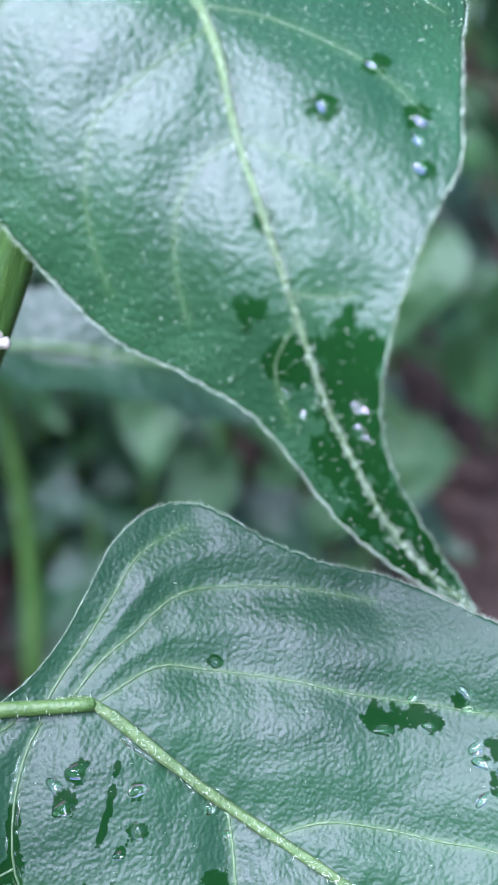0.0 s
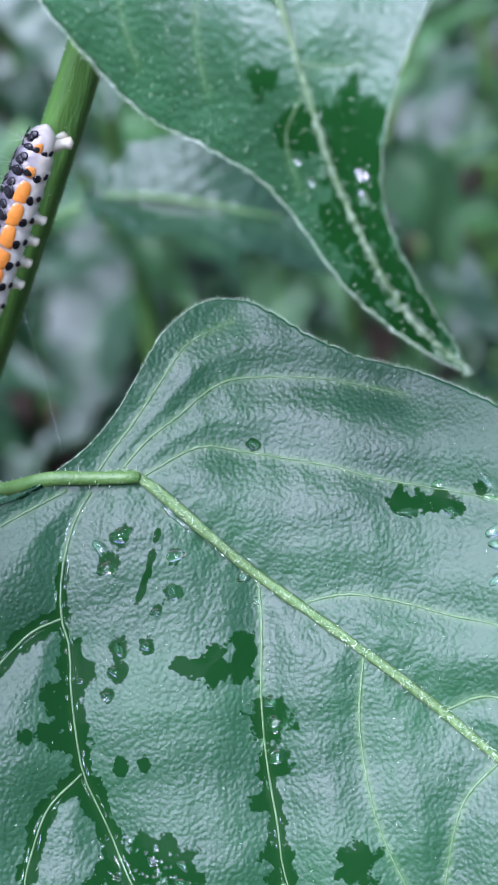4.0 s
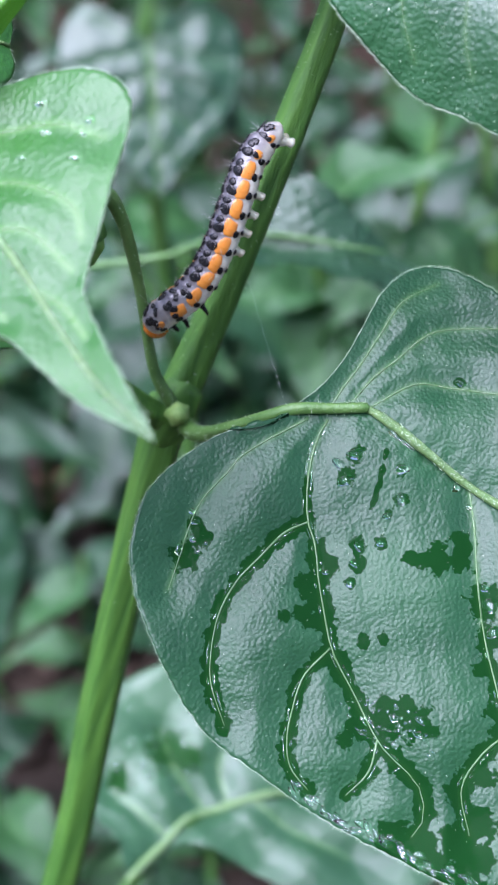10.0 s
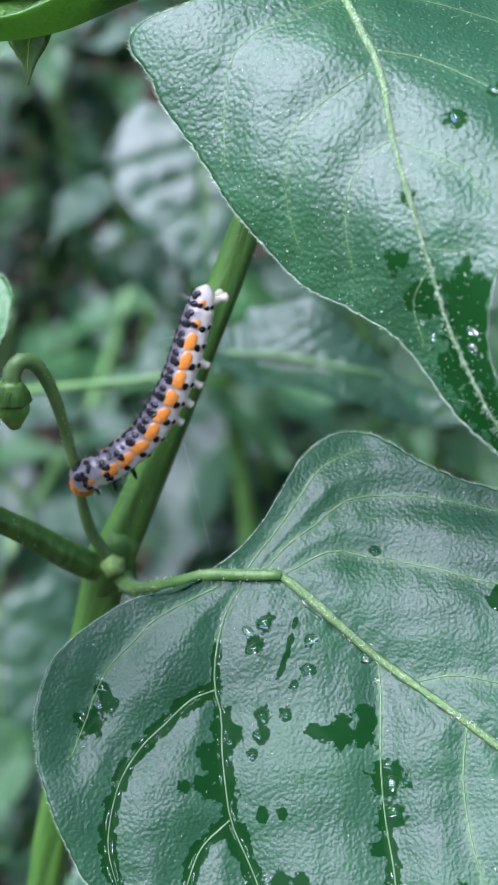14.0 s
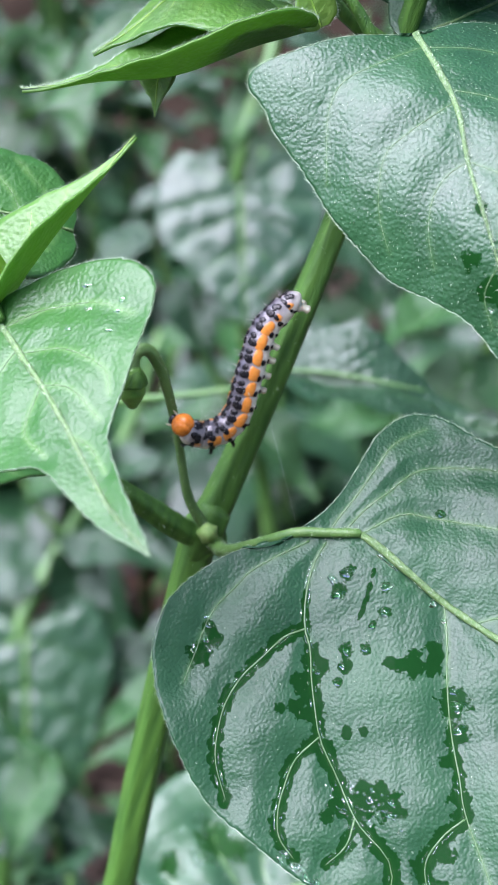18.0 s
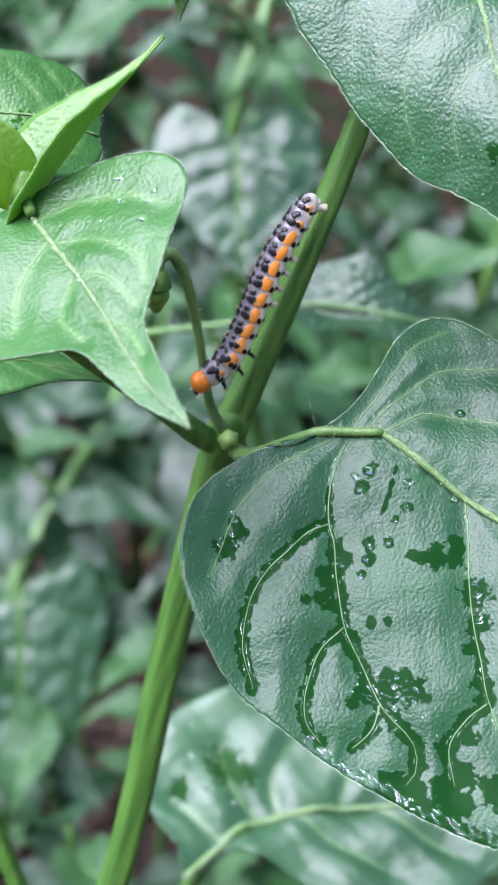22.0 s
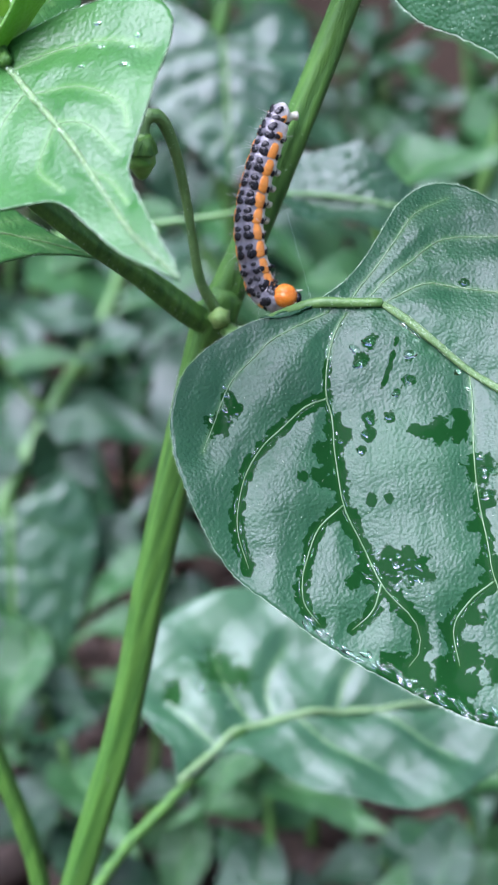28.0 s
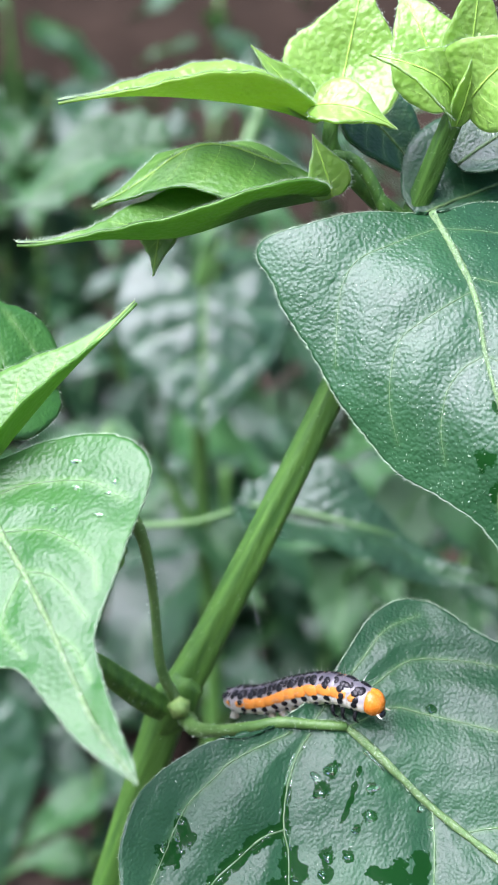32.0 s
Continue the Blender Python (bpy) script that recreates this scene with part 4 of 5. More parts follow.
for uv in ((1.2, 9.0), (3.4, 12.6), (4.2, 11.4), (-1.6, 10.4), (2.4, 6.0), (6.4, 9.4)):
    drop(uv, rr.uniform(0.5, 0.9), rr.uniform(0.2, 0.4), 0.25, left_blade, rr.uniform(20, 60))
# the lens is focused on a large drop in the middle of the broad leaf
cam.data.dof.focus_object = focus_drop

# ---- plants behind ----
PROFILE = [(0.0, 0.0), (-0.01, 0.35), (0.09, 0.78), (0.24, 1.0), (0.42, 0.93), (0.6, 0.62), (0.76, 0.30), (0.9, 0.09), (1.0, 0.0)]


def shared_leaf(seed, fold, bend, width, crinkle):
    """A leaf one metre long that many background leaves share."""
    ns, nk = 22, 7
    ts = np.linspace(0, 1, ns)
    e = spline(PROFILE, ns)
    verts, vein = [], []
    for i, t in enumerate(ts):
        for j in range(-nk + 1, nk):
            k = abs(j) / (nk - 1)
            s = 1 if j > 0 else -1
            u = t + (e[i][0] - t) * k
            v = s * e[i][1] * k * width * 0.5 * (1 + 0.06 * math.sin(9 * t + seed))
            rib = math.cos((t * 6.5 - k * 1.2) * 2 * math.pi)
            h = fold * abs(v) - bend * (u - 0.1) ** 2 + crinkle * k * (1 - t) * rib + 0.05 * math.sin(7 * u + seed) * k + 0.03 * math.sin(11 * u + 2.3 * seed + 4 * s)
            verts.append((u, v, h))
            vein.append(max(math.exp(-((k * e[i][1] * 18) ** 2)), 0.35 * max(0.0, -rib - 0.75) * 4 * (1 - k)))
    c = 2 * nk - 1
    me = bpy.data.meshes.new("leaf")
    me.from_pydata(verts, [], [(i * c + j, (i + 1) * c + j, (i + 1) * c + j + 1, i * c + j + 1) for i in range(ns - 1) for j in range(c - 1)])
    a = me.attributes.new("vein", "FLOAT", "POINT")
    a.data.foreach_set("value", np.array(vein, np.float32))
    w = me.attributes.new("wet", "FLOAT", "POINT")
    w.data.foreach_set("value", np.full(len(verts), -1.0, np.float32))
    me.polygons.foreach_set("use_smooth", [True] * len(me.polygons))
    return me


def leaf_set(mat, crinkle=0.042):
    out = []
    for seed, (fold, bend, width) in enumerate(((0.25, 0.25, 0.58), (0.12, 0.45, 0.62), (0.4, 0.15, 0.5), (0.05, 0.6, 0.66), (0.2, 0.35, 0.54))):
        me = shared_leaf(seed, fold, bend, width, crinkle)
        me.materials.append(mat)
        out.append(me)
    return out


BG_SETS = {"dark": leaf_set(LEAF_BG), "light": leaf_set(LEAF_BG_LIGHT), "silver": leaf_set(LEAF_SILVER, 0.08), "yellow": leaf_set(LEAF_YELLOW)}


def hung_leaf(parent, base, tip, face=(0, -0.6, 0.8), kind="dark", pick=0, wide=1.0, petiole=None):
    """A background leaf from base to tip (millimetres in the world)."""
    b, t = Vector(base) * MM, Vector(tip) * MM
    u = (t - b)
    ln = u.length
    u.normalize()
    n = Vector((face[0], face[1] * 0.62, face[2]))
    n = (n - u * n.dot(u)).normalized()
    v = n.cross(u)
    ob = new("leaf", BG_SETS[kind][pick % 5])
    ob.parent = parent
    m = Matrix((u, v, n)).transposed()
    ob.matrix_local = Matrix.Translation(b - parent.location) @ m.to_4x4() @ Matrix.Diagonal((ln, ln * wide, ln, 1))
    if petiole is not None:
        part("petiole", tube([Vector(petiole) * MM - parent.location, (b + Vector(petiole) * MM) / 2 - parent.location + Vector((0, 0, 0.003)), b + u * 0.01 - parent.location], [0.0013, 0.001, 0.0009], 7, 8), STEM_BG, parent)
    return ob


def bg_plant(base, label):
    return thing("pepper_plant", Vector(base) * MM, label, "plant", "pepper plants in the bed")


def bg_stalk(parent, pts, r0, r1, name="stem"):
    return part(name, tube([Vector(p) * MM - parent.location for p in pts], [r0 * MM, r1 * MM], 9, 22, 0.04), STEM_BG, parent)


def puckered_leaf(parent, base, tip, face, width, mat, seed, lobe=0.2, label=""):
    """A broad leaf with deep veins and blistered fields between them (millimetres in the world)."""
    b, t = Vector(base), Vector(tip)
    ln, w = (t - b).length, width / 2
    rr = random.Random(seed)
    prof = [(0.0, 0.0), (-0.6 * lobe, 0.3), (-lobe, 0.66), (-0.35 * lobe, 0.93), (0.16, 1.0), (0.36, 0.88), (0.58, 0.62), (0.8, 0.30), (1.0, 0.0)]
    lf = [(a * ln, c * w * rr.uniform(0.94, 1.06)) for a, c in prof]
    rt = [(a * ln, -c * w * rr.uniform(0.94, 1.06)) for a, c in prof]
    vs = []
    for a, reach, end in ((0.0, 0.55, -0.6 * lobe), (0.03, 0.82, 0.14), (0.20, 0.76, 0.42), (0.42, 0.50, 0.66), (0.62, 0.28, 0.82)):
        for s in (1, -1):
            a1 = a + rr.uniform(-0.02, 0.02)
            vs.append([(a1 * ln, 0.0), ((a1 * 0.55 + end * 0.45) * ln, s * reach * w * 0.55), (end * ln, s * reach * w)])
    bl = Blade(b * MM, t - b, face, (0, 0.1, 0, -0.1 / ln, 0, -0.25 / width), vs, 0.016 * width, 0.0, 0.0, seed, 0.02 * width)
    return build_leaf(parent, bl, [(0, 0), (0.33 * ln, 0), (0.66 * ln, 0), (ln, 0)], lf, rt, mat, 64, 20, label, vein_r=0.004 * width, mid_r=(0.016 * width, 0.004 * width), vein_mat=STEM_BG, side_mat=STEM_BG)


# plant straight behind, its leaves drooping from one joint
pa = bg_plant((5, 330, -340), "pepper plant with drooping wet leaves behind the stem")
bg_stalk(pa, [(5, 330, -342), (12, 335, -200), (2, 320, -90), (-4, 292, 0), (8, 305, 42), (17, 322, 75)], 4.5, 2.4)
bg_stalk(pa, [(0, 318, -100), (-22, 320, -60), (-38, 318, -20)], 2.2, 1.5, "side_branch")
for b, t, f, k, p, w in (
    ((-6, 288, -6), (-30, 300, -44), (-0.2, -0.8, 0.6), "dark", 1, 0.9), ((2, 290, -4), (40, 300, -36), (0.2, -0.7, 0.7), "dark", 4, 0.9), ((6, 302, 38), (-10, 288, 8), (-0.2, -0.8, 0.5), "light", 2, 0.9),
    ((8, 302, 30), (36, 285, 26), (0.1, -0.55, 0.8), "light", 0, 0.8), ((6, 304, 36), (-16, 290, 40), (-0.1, -0.5, 0.85), "light", 2, 0.7), ((12, 312, 50), (45, 300, 40), (0.1, -0.5, 0.8), "dark", 1, 0.9),
    ((-38, 318, -18), (-62, 300, -30), (-0.2, -0.7, 0.7), "dark", 3, 0.9), ((-30, 318, -40), (-8, 300, -70), (0.1, -0.8, 0.6), "dark", 4, 0.8), ((0, 320, -95), (30, 300, -120), (0.1, -0.7, 0.7), "light", 0, 0.9),
    ((0, 320, -100), (-40, 300, -110), (-0.1, -0.7, 0.7), "dark", 2, 0.9), ((-10, 330, 30), (-50, 318, 34), (-0.1, -0.5, 0.85), "dark", 0, 0.8), ((14, 318, 60), (-10, 312, 80), (0, -0.8, 0.6), "light", 1, 0.8),
):
    hung_leaf(pa, b, t, f, k, p, w)

puckered_leaf(pa, (-2, 286, 1), (0, 262, -43), (0.02, -0.85, 0.5), 60, LEAF_SILVER, 51, 0.3, "broad blistered leaf hanging from its joint, grey with sky sheen")

# long leaf on a level stalk just behind
pb = bg_plant((-85, 160, -340), "pepper plant with a long pale-ribbed leaf on a level stalk")
bg_stalk(pb, [(-85, 160, -342), (-92, 165, -200), (-90, 150, -90), (-72, 125, -22), (-70, 122, 10)], 3.6, 1.8)
bg_stalk(pb, [(-72, 125, -22), (-45, 108, -19), (-14.4, 92, -11.2), (1.8, 90, -8.5), (11, 92, -5.3), (24, 88.5, -5.2), (40, 84, -7.0)], 1.5, 0.2, "petiole")
hung_leaf(pb, (9, 92, -5.5), (60, 80, -8.5), (0.05, -0.62, 0.78), "dark", 0, 0.75)
for b, t, k, p, w in (((-72, 124, -6), (-102, 104, -34), "light", 1, 0.9), ((-88, 152, -100), (-122, 130, -120), "dark", 3, 0.9), ((-70, 122, 8), (-44, 112, 2), "light", 2, 0.8)):
    hung_leaf(pb, b, t, (-0.1, -0.65, 0.75), k, p, w)

# plant low on the left
pc = bg_plant((-115, 320, -340), "pepper plant with broad hanging leaves, low in the bed")
bg_stalk(pc, [(-115, 320, -342), (-106, 330, -215), (-82.6, 362, -166.6), (-64.5, 370, -138.7), (-54.7, 380, -121), (-40, 392, -80)], 4.5, 2.6)
bg_stalk(pc, [(-82, 360, -168), (-95, 358, -150), (-99, 356, -138)], 2.0, 1.2, "side_branch")
for b, t, f, k, p, w in (
    ((-70, 355, -222), (-26, 330, -228), (0.1, -0.7, 0.7), "dark", 0, 0.9), ((-84, 360, -172), (-64, 340, -226), (0.1, -0.8, 0.5), "dark", 2, 0.9),
    ((-84, 360, -164), (-26, 338, -158), (0.05, -0.6, 0.8), "dark", 3, 0.7), ((-98, 355, -140), (-60, 345, -130), (0, -0.7, 0.7), "light", 4, 0.6), ((-66, 368, -140), (-30, 350, -120), (0.1, -0.7, 0.7), "dark", 0, 0.8),
    ((-60, 376, -128), (-96, 360, -112), (-0.1, -0.7, 0.7), "dark", 1, 0.8), ((-108, 328, -220), (-66, 300, -262), (0.1, -0.7, 0.7), "light", 2, 0.8), ((-45, 390, -90), (-20, 372, -70), (0.1, -0.7, 0.7), "light", 0, 0.8),
    ((-110, 324, -240), (-150, 300, -262), (-0.1, -0.7, 0.7), "dark", 0, 0.9), ((-90, 352, -176), (-140, 340, -170), (-0.1, -0.7, 0.7), "dark", 3, 0.9),
):
    hung_leaf(pc, b, t, f, k, p, w)

puckered_leaf(pc, (-98, 334, -199), (-96, 302, -306), (0.1, -0.9, 0.4), 72, LEAF_SILVER, 52, 0.12, "broad blistered leaf hanging straight down")
hung_leaf(pa, (-14, 232, 54), (-68, 220, 38), (0, -0.75, 0.6), "light", 0, 0.8, (6, 300, 30))

# plant on the right
pd = bg_plant((88, 290, -340), "bushy pepper plant with pale wet leaves")
bg_stalk(pd, [(88, 290, -342), (84, 300, -200), (80, 290, -110), (86, 275, -50), (96, 280, 0)], 4.5, 2.0)
bg_stalk(pd, [(80, 290, -110), (56, 275, -80), (48, 268, -50)], 2.2, 1.4, "side_branch")
for b, t, f, k, p, w in (
    ((48, 268, -48), (86, 242, -18), (0.1, -0.65, 0.75), "light", 0, 0.9), ((84, 280, -60), (52, 250, -80), (0.0, -0.75, 0.6), "light", 1, 0.9), ((86, 276, -54), (116, 252, -84), (0.2, -0.7, 0.65), "light", 3, 1.0),
    ((90, 278, -20), (118, 255, -10), (0.2, -0.65, 0.7), "light", 2, 0.9), ((82, 288, -100), (104, 255, -120), (0.1, -0.7, 0.7), "light", 4, 0.9), ((56, 275, -80), (20, 250, -68), (-0.1, -0.7, 0.7), "light", 0, 0.9),
    ((54, 274, -78), (50, 240, -112), (0, -0.8, 0.6), "light", 1, 0.9), ((82, 292, -130), (50, 265, -160), (-0.1, -0.7, 0.7), "light", 2, 0.9), ((94, 280, -6), (70, 262, 14), (-0.1, -0.65, 0.75), "light", 1, 0.8),
    ((95, 280, 0), (128, 268, 18), (0.1, -0.6, 0.8), "dark", 3, 0.8), ((84, 294, -150), (122, 262, -168), (0.1, -0.7, 0.7), "dark", 0, 0.9), ((60, 276, -84), (74, 246, -100), (0.1, -0.75, 0.65), "light", 4, 0.8),
):
    hung_leaf(pd, b, t, f, k, p, w)

for b, t, p, w in (((142, 268, -42), (118, 248, -82), 0, 1.0), ((150, 272, -60), (172, 250, -112), 1, 0.95), ((146, 276, -112), (128, 250, -142), 3, 0.9), ((96, 280, 0), (126, 262, -6), 4, 0.9)):
    hung_leaf(pd, b, t, (0.05, -0.8, 0.6), "light", p, w, (90, 284, -70 if b[2] < -20 else -10))

# low seedlings between
for i, (x, y, h, n) in enumerate(((10, 190, 130, 8), (-60, 215, 110, 7), (-20, 240, 90, 7), (60, 200, 70, 6), (30, 260, 100, 7), (-130, 230, 120, 7), (120, 220, 120, 8), (95, 250, 150, 10), (70, 170, 110, 8), (140, 300, 200, 12), (110, 340, 230, 12), (40, 330, 170, 10), (-40, 300, 150, 9), (60, 400, 230, 12), (150, 400, 280, 12), (-170, 380, 220, 12), (-95, 150, 90, 8), (-62, 115, 60, 7), (-112, 185, 150, 9), (-75, 260, 120, 8))):
    rr = random.Random(40 + i)
    p = bg_plant((x, y, -340), "small pepper seedling with fresh green leaves")
    top = (x + rr.uniform(-8, 8), y + rr.uniform(-8, 8), -340 + h)
    bg_stalk(p, [(x, y, -342), ((x + top[0]) / 2 + 3, y, -340 + h * 0.5), top], 2.4, 1.2)
    for k in range(n):
        a = k * 2.4 + rr.uniform(-0.4, 0.4)
        f = 0.35 + 0.65 * (k + 1) / n
        b = Vector((x, y, -340)).lerp(Vector(top), f)
        ln = rr.uniform(32, 52)
        hung_leaf(p, b, b + Vector((math.cos(a) * ln, math.sin(a) * ln, rr.uniform(-22, 4))), (0.1 * math.cos(a), -0.35, 0.9), "light" if rr.random() < 0.42 else "dark", k, 0.9)
yl = bg_plant((50, 236, -340), "seedling with a yellowing leaf near the soil")
bg_stalk(yl, [(50, 236, -342), (48, 234, -318), (46, 232, -300)], 1.8, 1.0)
hung_leaf(yl, (46, 232, -300), (40, 212, -304), (0.1, -0.6, 0.8), "yellow", 1, 1.1)
hung_leaf(yl, (47, 233, -305), (74, 226, -312), (0.1, -0.6, 0.8), "light", 0, 0.9)

# the rest of the bed, further back
rr = random.Random(5)
spots = [(rr.uniform(-0.32, 0.32), rr.uniform(440, 1250), rr.uniform(170, 430)) for i in range(34)] + [(-0.12, 900, 450), (-0.16, 960, 440), (0.02, 1150, 470), (-0.02, 1000, 360)]
for x, y, h in spots:
    x *= y + 200
    p = bg_plant((x, y, -340), "leafy green pepper plant further back in the bed")
    top = (x + rr.uniform(-40, 40), y + rr.uniform(-30, 30), -340 + h)
    bg_stalk(p, [(x, y, -342), (x + rr.uniform(-15, 15), y, -340 + h * 0.5), top], 4.5, 2.0)
    n = rr.randint(14, 22)
    for k in range(n):
        a = k * 2.4 + rr.uniform(-0.5, 0.5)
        f = 0.25 + 0.78 * (k + 1) / n
        b = Vector((x, y, -340)).lerp(Vector(top), f) + Vector((math.cos(a) * 22, math.sin(a) * 22, 4))
        ln = rr.uniform(55, 95)
        hung_leaf(p, b, b + Vector((math.cos(a) * ln, math.sin(a) * ln * 0.8 - 8, rr.uniform(-55, 8))), (0.25 * math.cos(a), -0.3, 0.92), "light" if rr.random() < 0.38 else "dark", k, rr.uniform(0.8, 1.05))


# ---- soil crumbs and litter ----
def crumbs():
    rng = np.random.RandomState(9)
    bm0 = bmesh.new()
    bmesh.ops.create_icosphere(bm0, subdivisions=1, radius=1.0)
    vs = np.array([v.co[:] for v in bm0.verts])
    fs = np.array([[v.index for v in f.verts] for f in bm0.faces])
    bm0.free()
    n = 1600
    y = rng.uniform(0.1, 1.4, n)
    x = rng.uniform(-0.4, 0.4, n) * (y + 0.25)
    r = rng.gamma(2.0, 0.0035, n) + 0.002
    v = vs[None] * (1 + rng.normal(0, 0.18, (n, len(vs), 1))) * r[:, None, None] * np.array([1, 1, 0.75])
    z = np.array([noise.noise((a * 7, b * 7, 0.3)) * 0.018 + noise.noise((a * 2, b * 2, 4.3)) * 0.03 for a, b in zip(x.tolist(), y.tolist())]) * np.exp(-np.hypot(x, y) / 8) + GROUND
    v += np.stack([x, y, z + r * 0.35], 1)[:, None]
    f = fs[None] + (np.arange(n) * len(vs))[:, None, None]
    me = bpy.data.meshes.new("soil_crumbs")
    me.from_pydata(v.reshape(-1, 3).tolist(), [], f.reshape(-1, 3).tolist())
    tagged(part_mesh("soil_crumbs", me, CLOD, None), "crumbs and clods of damp brown soil", "soil", kind="stuff")


crumbs()
LITTER_SET = leaf_set(LITTER)
for i in range(26):
    rr = random.Random(300 + i)
    y = rr.uniform(0.2, 1.0)
    x = rr.uniform(-0.3, 0.3) * (y + 0.25)
    ob = new("fallen_leaf", LITTER_SET[i % 5])
    z = (noise.noise((x * 7, y * 7, 0.3)) * 0.018 + noise.noise((x * 2, y * 2, 4.3)) * 0.03) * math.exp(-math.hypot(x, y) / 8) + GROUND
    ob.matrix_world = pose(x, y, z + 0.004, rr.uniform(-15, 15), rr.uniform(-10, 10), rr.uniform(0, 360)) @ Matrix.Diagonal((0.045, 0.045, 0.045, 1))
    tagged(ob, "dry brown fallen leaf on the soil", "leaf litter", "fallen leaves")

# a thread of spider silk from the stem to the leaf
silk = tagged(part("spider_thread", tube([mm(8.8, 3.2, 14.6), mm(10.6, 0, 8.5), mm(12.2, -4.5, 3.4)], [0.000008, 0.000008], 5, 8), SILK, None), "single thin thread of spider silk", "spider thread")


# ---- unseen overhanging tree and hedge, added behind the viewpoint to darken reflections ----
def leaf_cloud(name, centres, radii, count, size, mat, parent, seed, label=""):
    """Small pointed leaves scattered through round clumps, in one mesh."""
    rng = np.random.RandomState(seed)
    c = np.array(centres)[rng.randint(0, len(centres), count)]
    r = np.array(radii)[rng.randint(0, len(radii), count)][:, None]
    d = rng.normal(0, 1, (count, 3))
    d /= np.linalg.norm(d, axis=1)[:, None]
    p = c + d * r * (0.35 + 0.65 * rng.rand(count, 1) ** 0.5)
    u = rng.normal(0, 1, (count, 3)) + [0, 0, -0.5]
    u /= np.linalg.norm(u, axis=1)[:, None]
    w = np.cross(u, rng.normal(0, 1, (count, 3)))
    w /= np.linalg.norm(w, axis=1)[:, None]
    n = np.cross(u, w)
    s = size * (0.6 + 0.8 * rng.rand(count, 1))
    v = np.stack([p, p + u * s * 0.45 + w * s * 0.26 + n * s * 0.06, p + u * s * 0.5, p + u * s * 0.45 - w * s * 0.26 + n * s * 0.06, p + u * s], 1)
    i = np.arange(count)[:, None] * 5
    f = np.concatenate([i + [0, 1, 2], i + [0, 2, 3], i + [1, 4, 2], i + [2, 4, 3]], 1).reshape(-1, 3)
    me = bpy.data.meshes.new(name)
    me.from_pydata(v.reshape(-1, 3).tolist(), [], f.tolist())
    return part_mesh(name, me, mat, parent, label, False)


BLOCKER_LEAF = plain_material("blocker_leaf", (0.012, 0.045, 0.010), (0.030, 0.085, 0.020), 8.0, 0.5, 0.0)
BARK = plain_material("bark", (0.05, 0.035, 0.025), (0.12, 0.09, 0.065), 40.0, 0.8, 0.9, 0.004)
# added tree, never in view: its crown blocks sky mirrored by the wet film
tree = thing("tree", (0.75, -1.9, GROUND), "unseen leafy tree added to darken reflections in the wet leaf", "tree")
part("trunk", tube([(0, 0, -0.05), (-0.05, 0.05, 0.7), (-0.15, 0.25, 1.3), (-0.35, 0.6, 1.75)], [0.09, 0.07, 0.055, 0.035], 12, 24, 0.05, 0.1), BARK, tree)
for q in ([(-0.15, 0.25, 1.3), (0.2, 0.5, 1.7), (0.45, 0.75, 1.9)], [(-0.35, 0.6, 1.75), (-0.5, 0.9, 1.85), (-0.55, 1.3, 1.8)], [(-0.35, 0.6, 1.75), (-0.75, 0.8, 1.9), (-1.0, 0.95, 1.95)]):
    part("limb", tube(q, [0.035, 0.022, 0.01], 9, 14, 0.05, 0.1), BARK, tree)
leaf_cloud("crown", [(-0.55, 1.0, 1.85), (-0.62, 1.18, 1.8), (-0.45, 1.1, 1.9), (-0.35, 0.85, 1.85), (0.3, 0.65, 1.85), (-0.8, 0.95, 1.9)], [0.13, 0.18, 0.22], 1300, 0.08, BLOCKER_LEAF, tree, 3, "dense small dark leaves added to block reflected sky")
# added hedge, out of view: keeps the low sky out of leaf reflections
hedge = thing("hedge", (0, -2.4, GROUND), "unseen dense dark green hedge added to darken low reflections", "hedge")
part("stems", tube([(-1.9, 0, 0.02), (0, 0.05, 0.06), (1.9, 0, 0.02)], [0.03, 0.03], 8, 12, 0.05, 0.2), BARK, hedge)
leaf_cloud("foliage", [(x * 0.2, 0.1 * math.sin(x * 3.1), z) for x in range(-10, 11) for z in (0.2, 0.55, 0.9, 1.25)], [0.24, 0.3], 5200, 0.10, BLOCKER_LEAF, hedge, 4)

# ---- caterpillar ----
worm = thing("caterpillar", (0, 0, 0), "pale caterpillar with orange bands, black spots and orange head", "caterpillar")
SEGMENTS = 12
SEG_LEN = 2.75 * MM


def seg_radius(i):
    return float(np.interp(i, [0, 1, 3, 8, 10, 11], [1.5, 1.85, 2.0, 2.0, 1.95, 1.8])) * MM


def barrel(r, ln, end=False):
    bm = bmesh.new()
    rows = []
    for k in range(11):
        x = (k / 10 - 0.5) * ln * 1.42
        q = abs(k / 10 - 0.5) * 2
        rr = r * (1 - 0.24 * q**2.6) * (1 - 0.035 * (1 + math.cos(k * 1.885)))
        if end and x < 0:
            rr *= math.sqrt(max(0.02, 1 - (x / (0.73 * ln)) ** 2))
        row = []
        for j in range(28):
            a = 2 * math.pi * j / 28
            flat = 0.93 if math.sin(a) < -0.3 else 1.0
            row.append(bm.verts.new((x, math.cos(a) * rr, math.sin(a) * rr * flat)))
        rows.append(row)
    for a, b in zip(rows, rows[1:]):
        for j in range(28):
            bm.faces.new((a[j], b[j], b[(j + 1) % 28], a[(j + 1) % 28]))
    bm.faces.new(rows[0])
    bm.faces.new(rows[-1][::-1])
    return bm


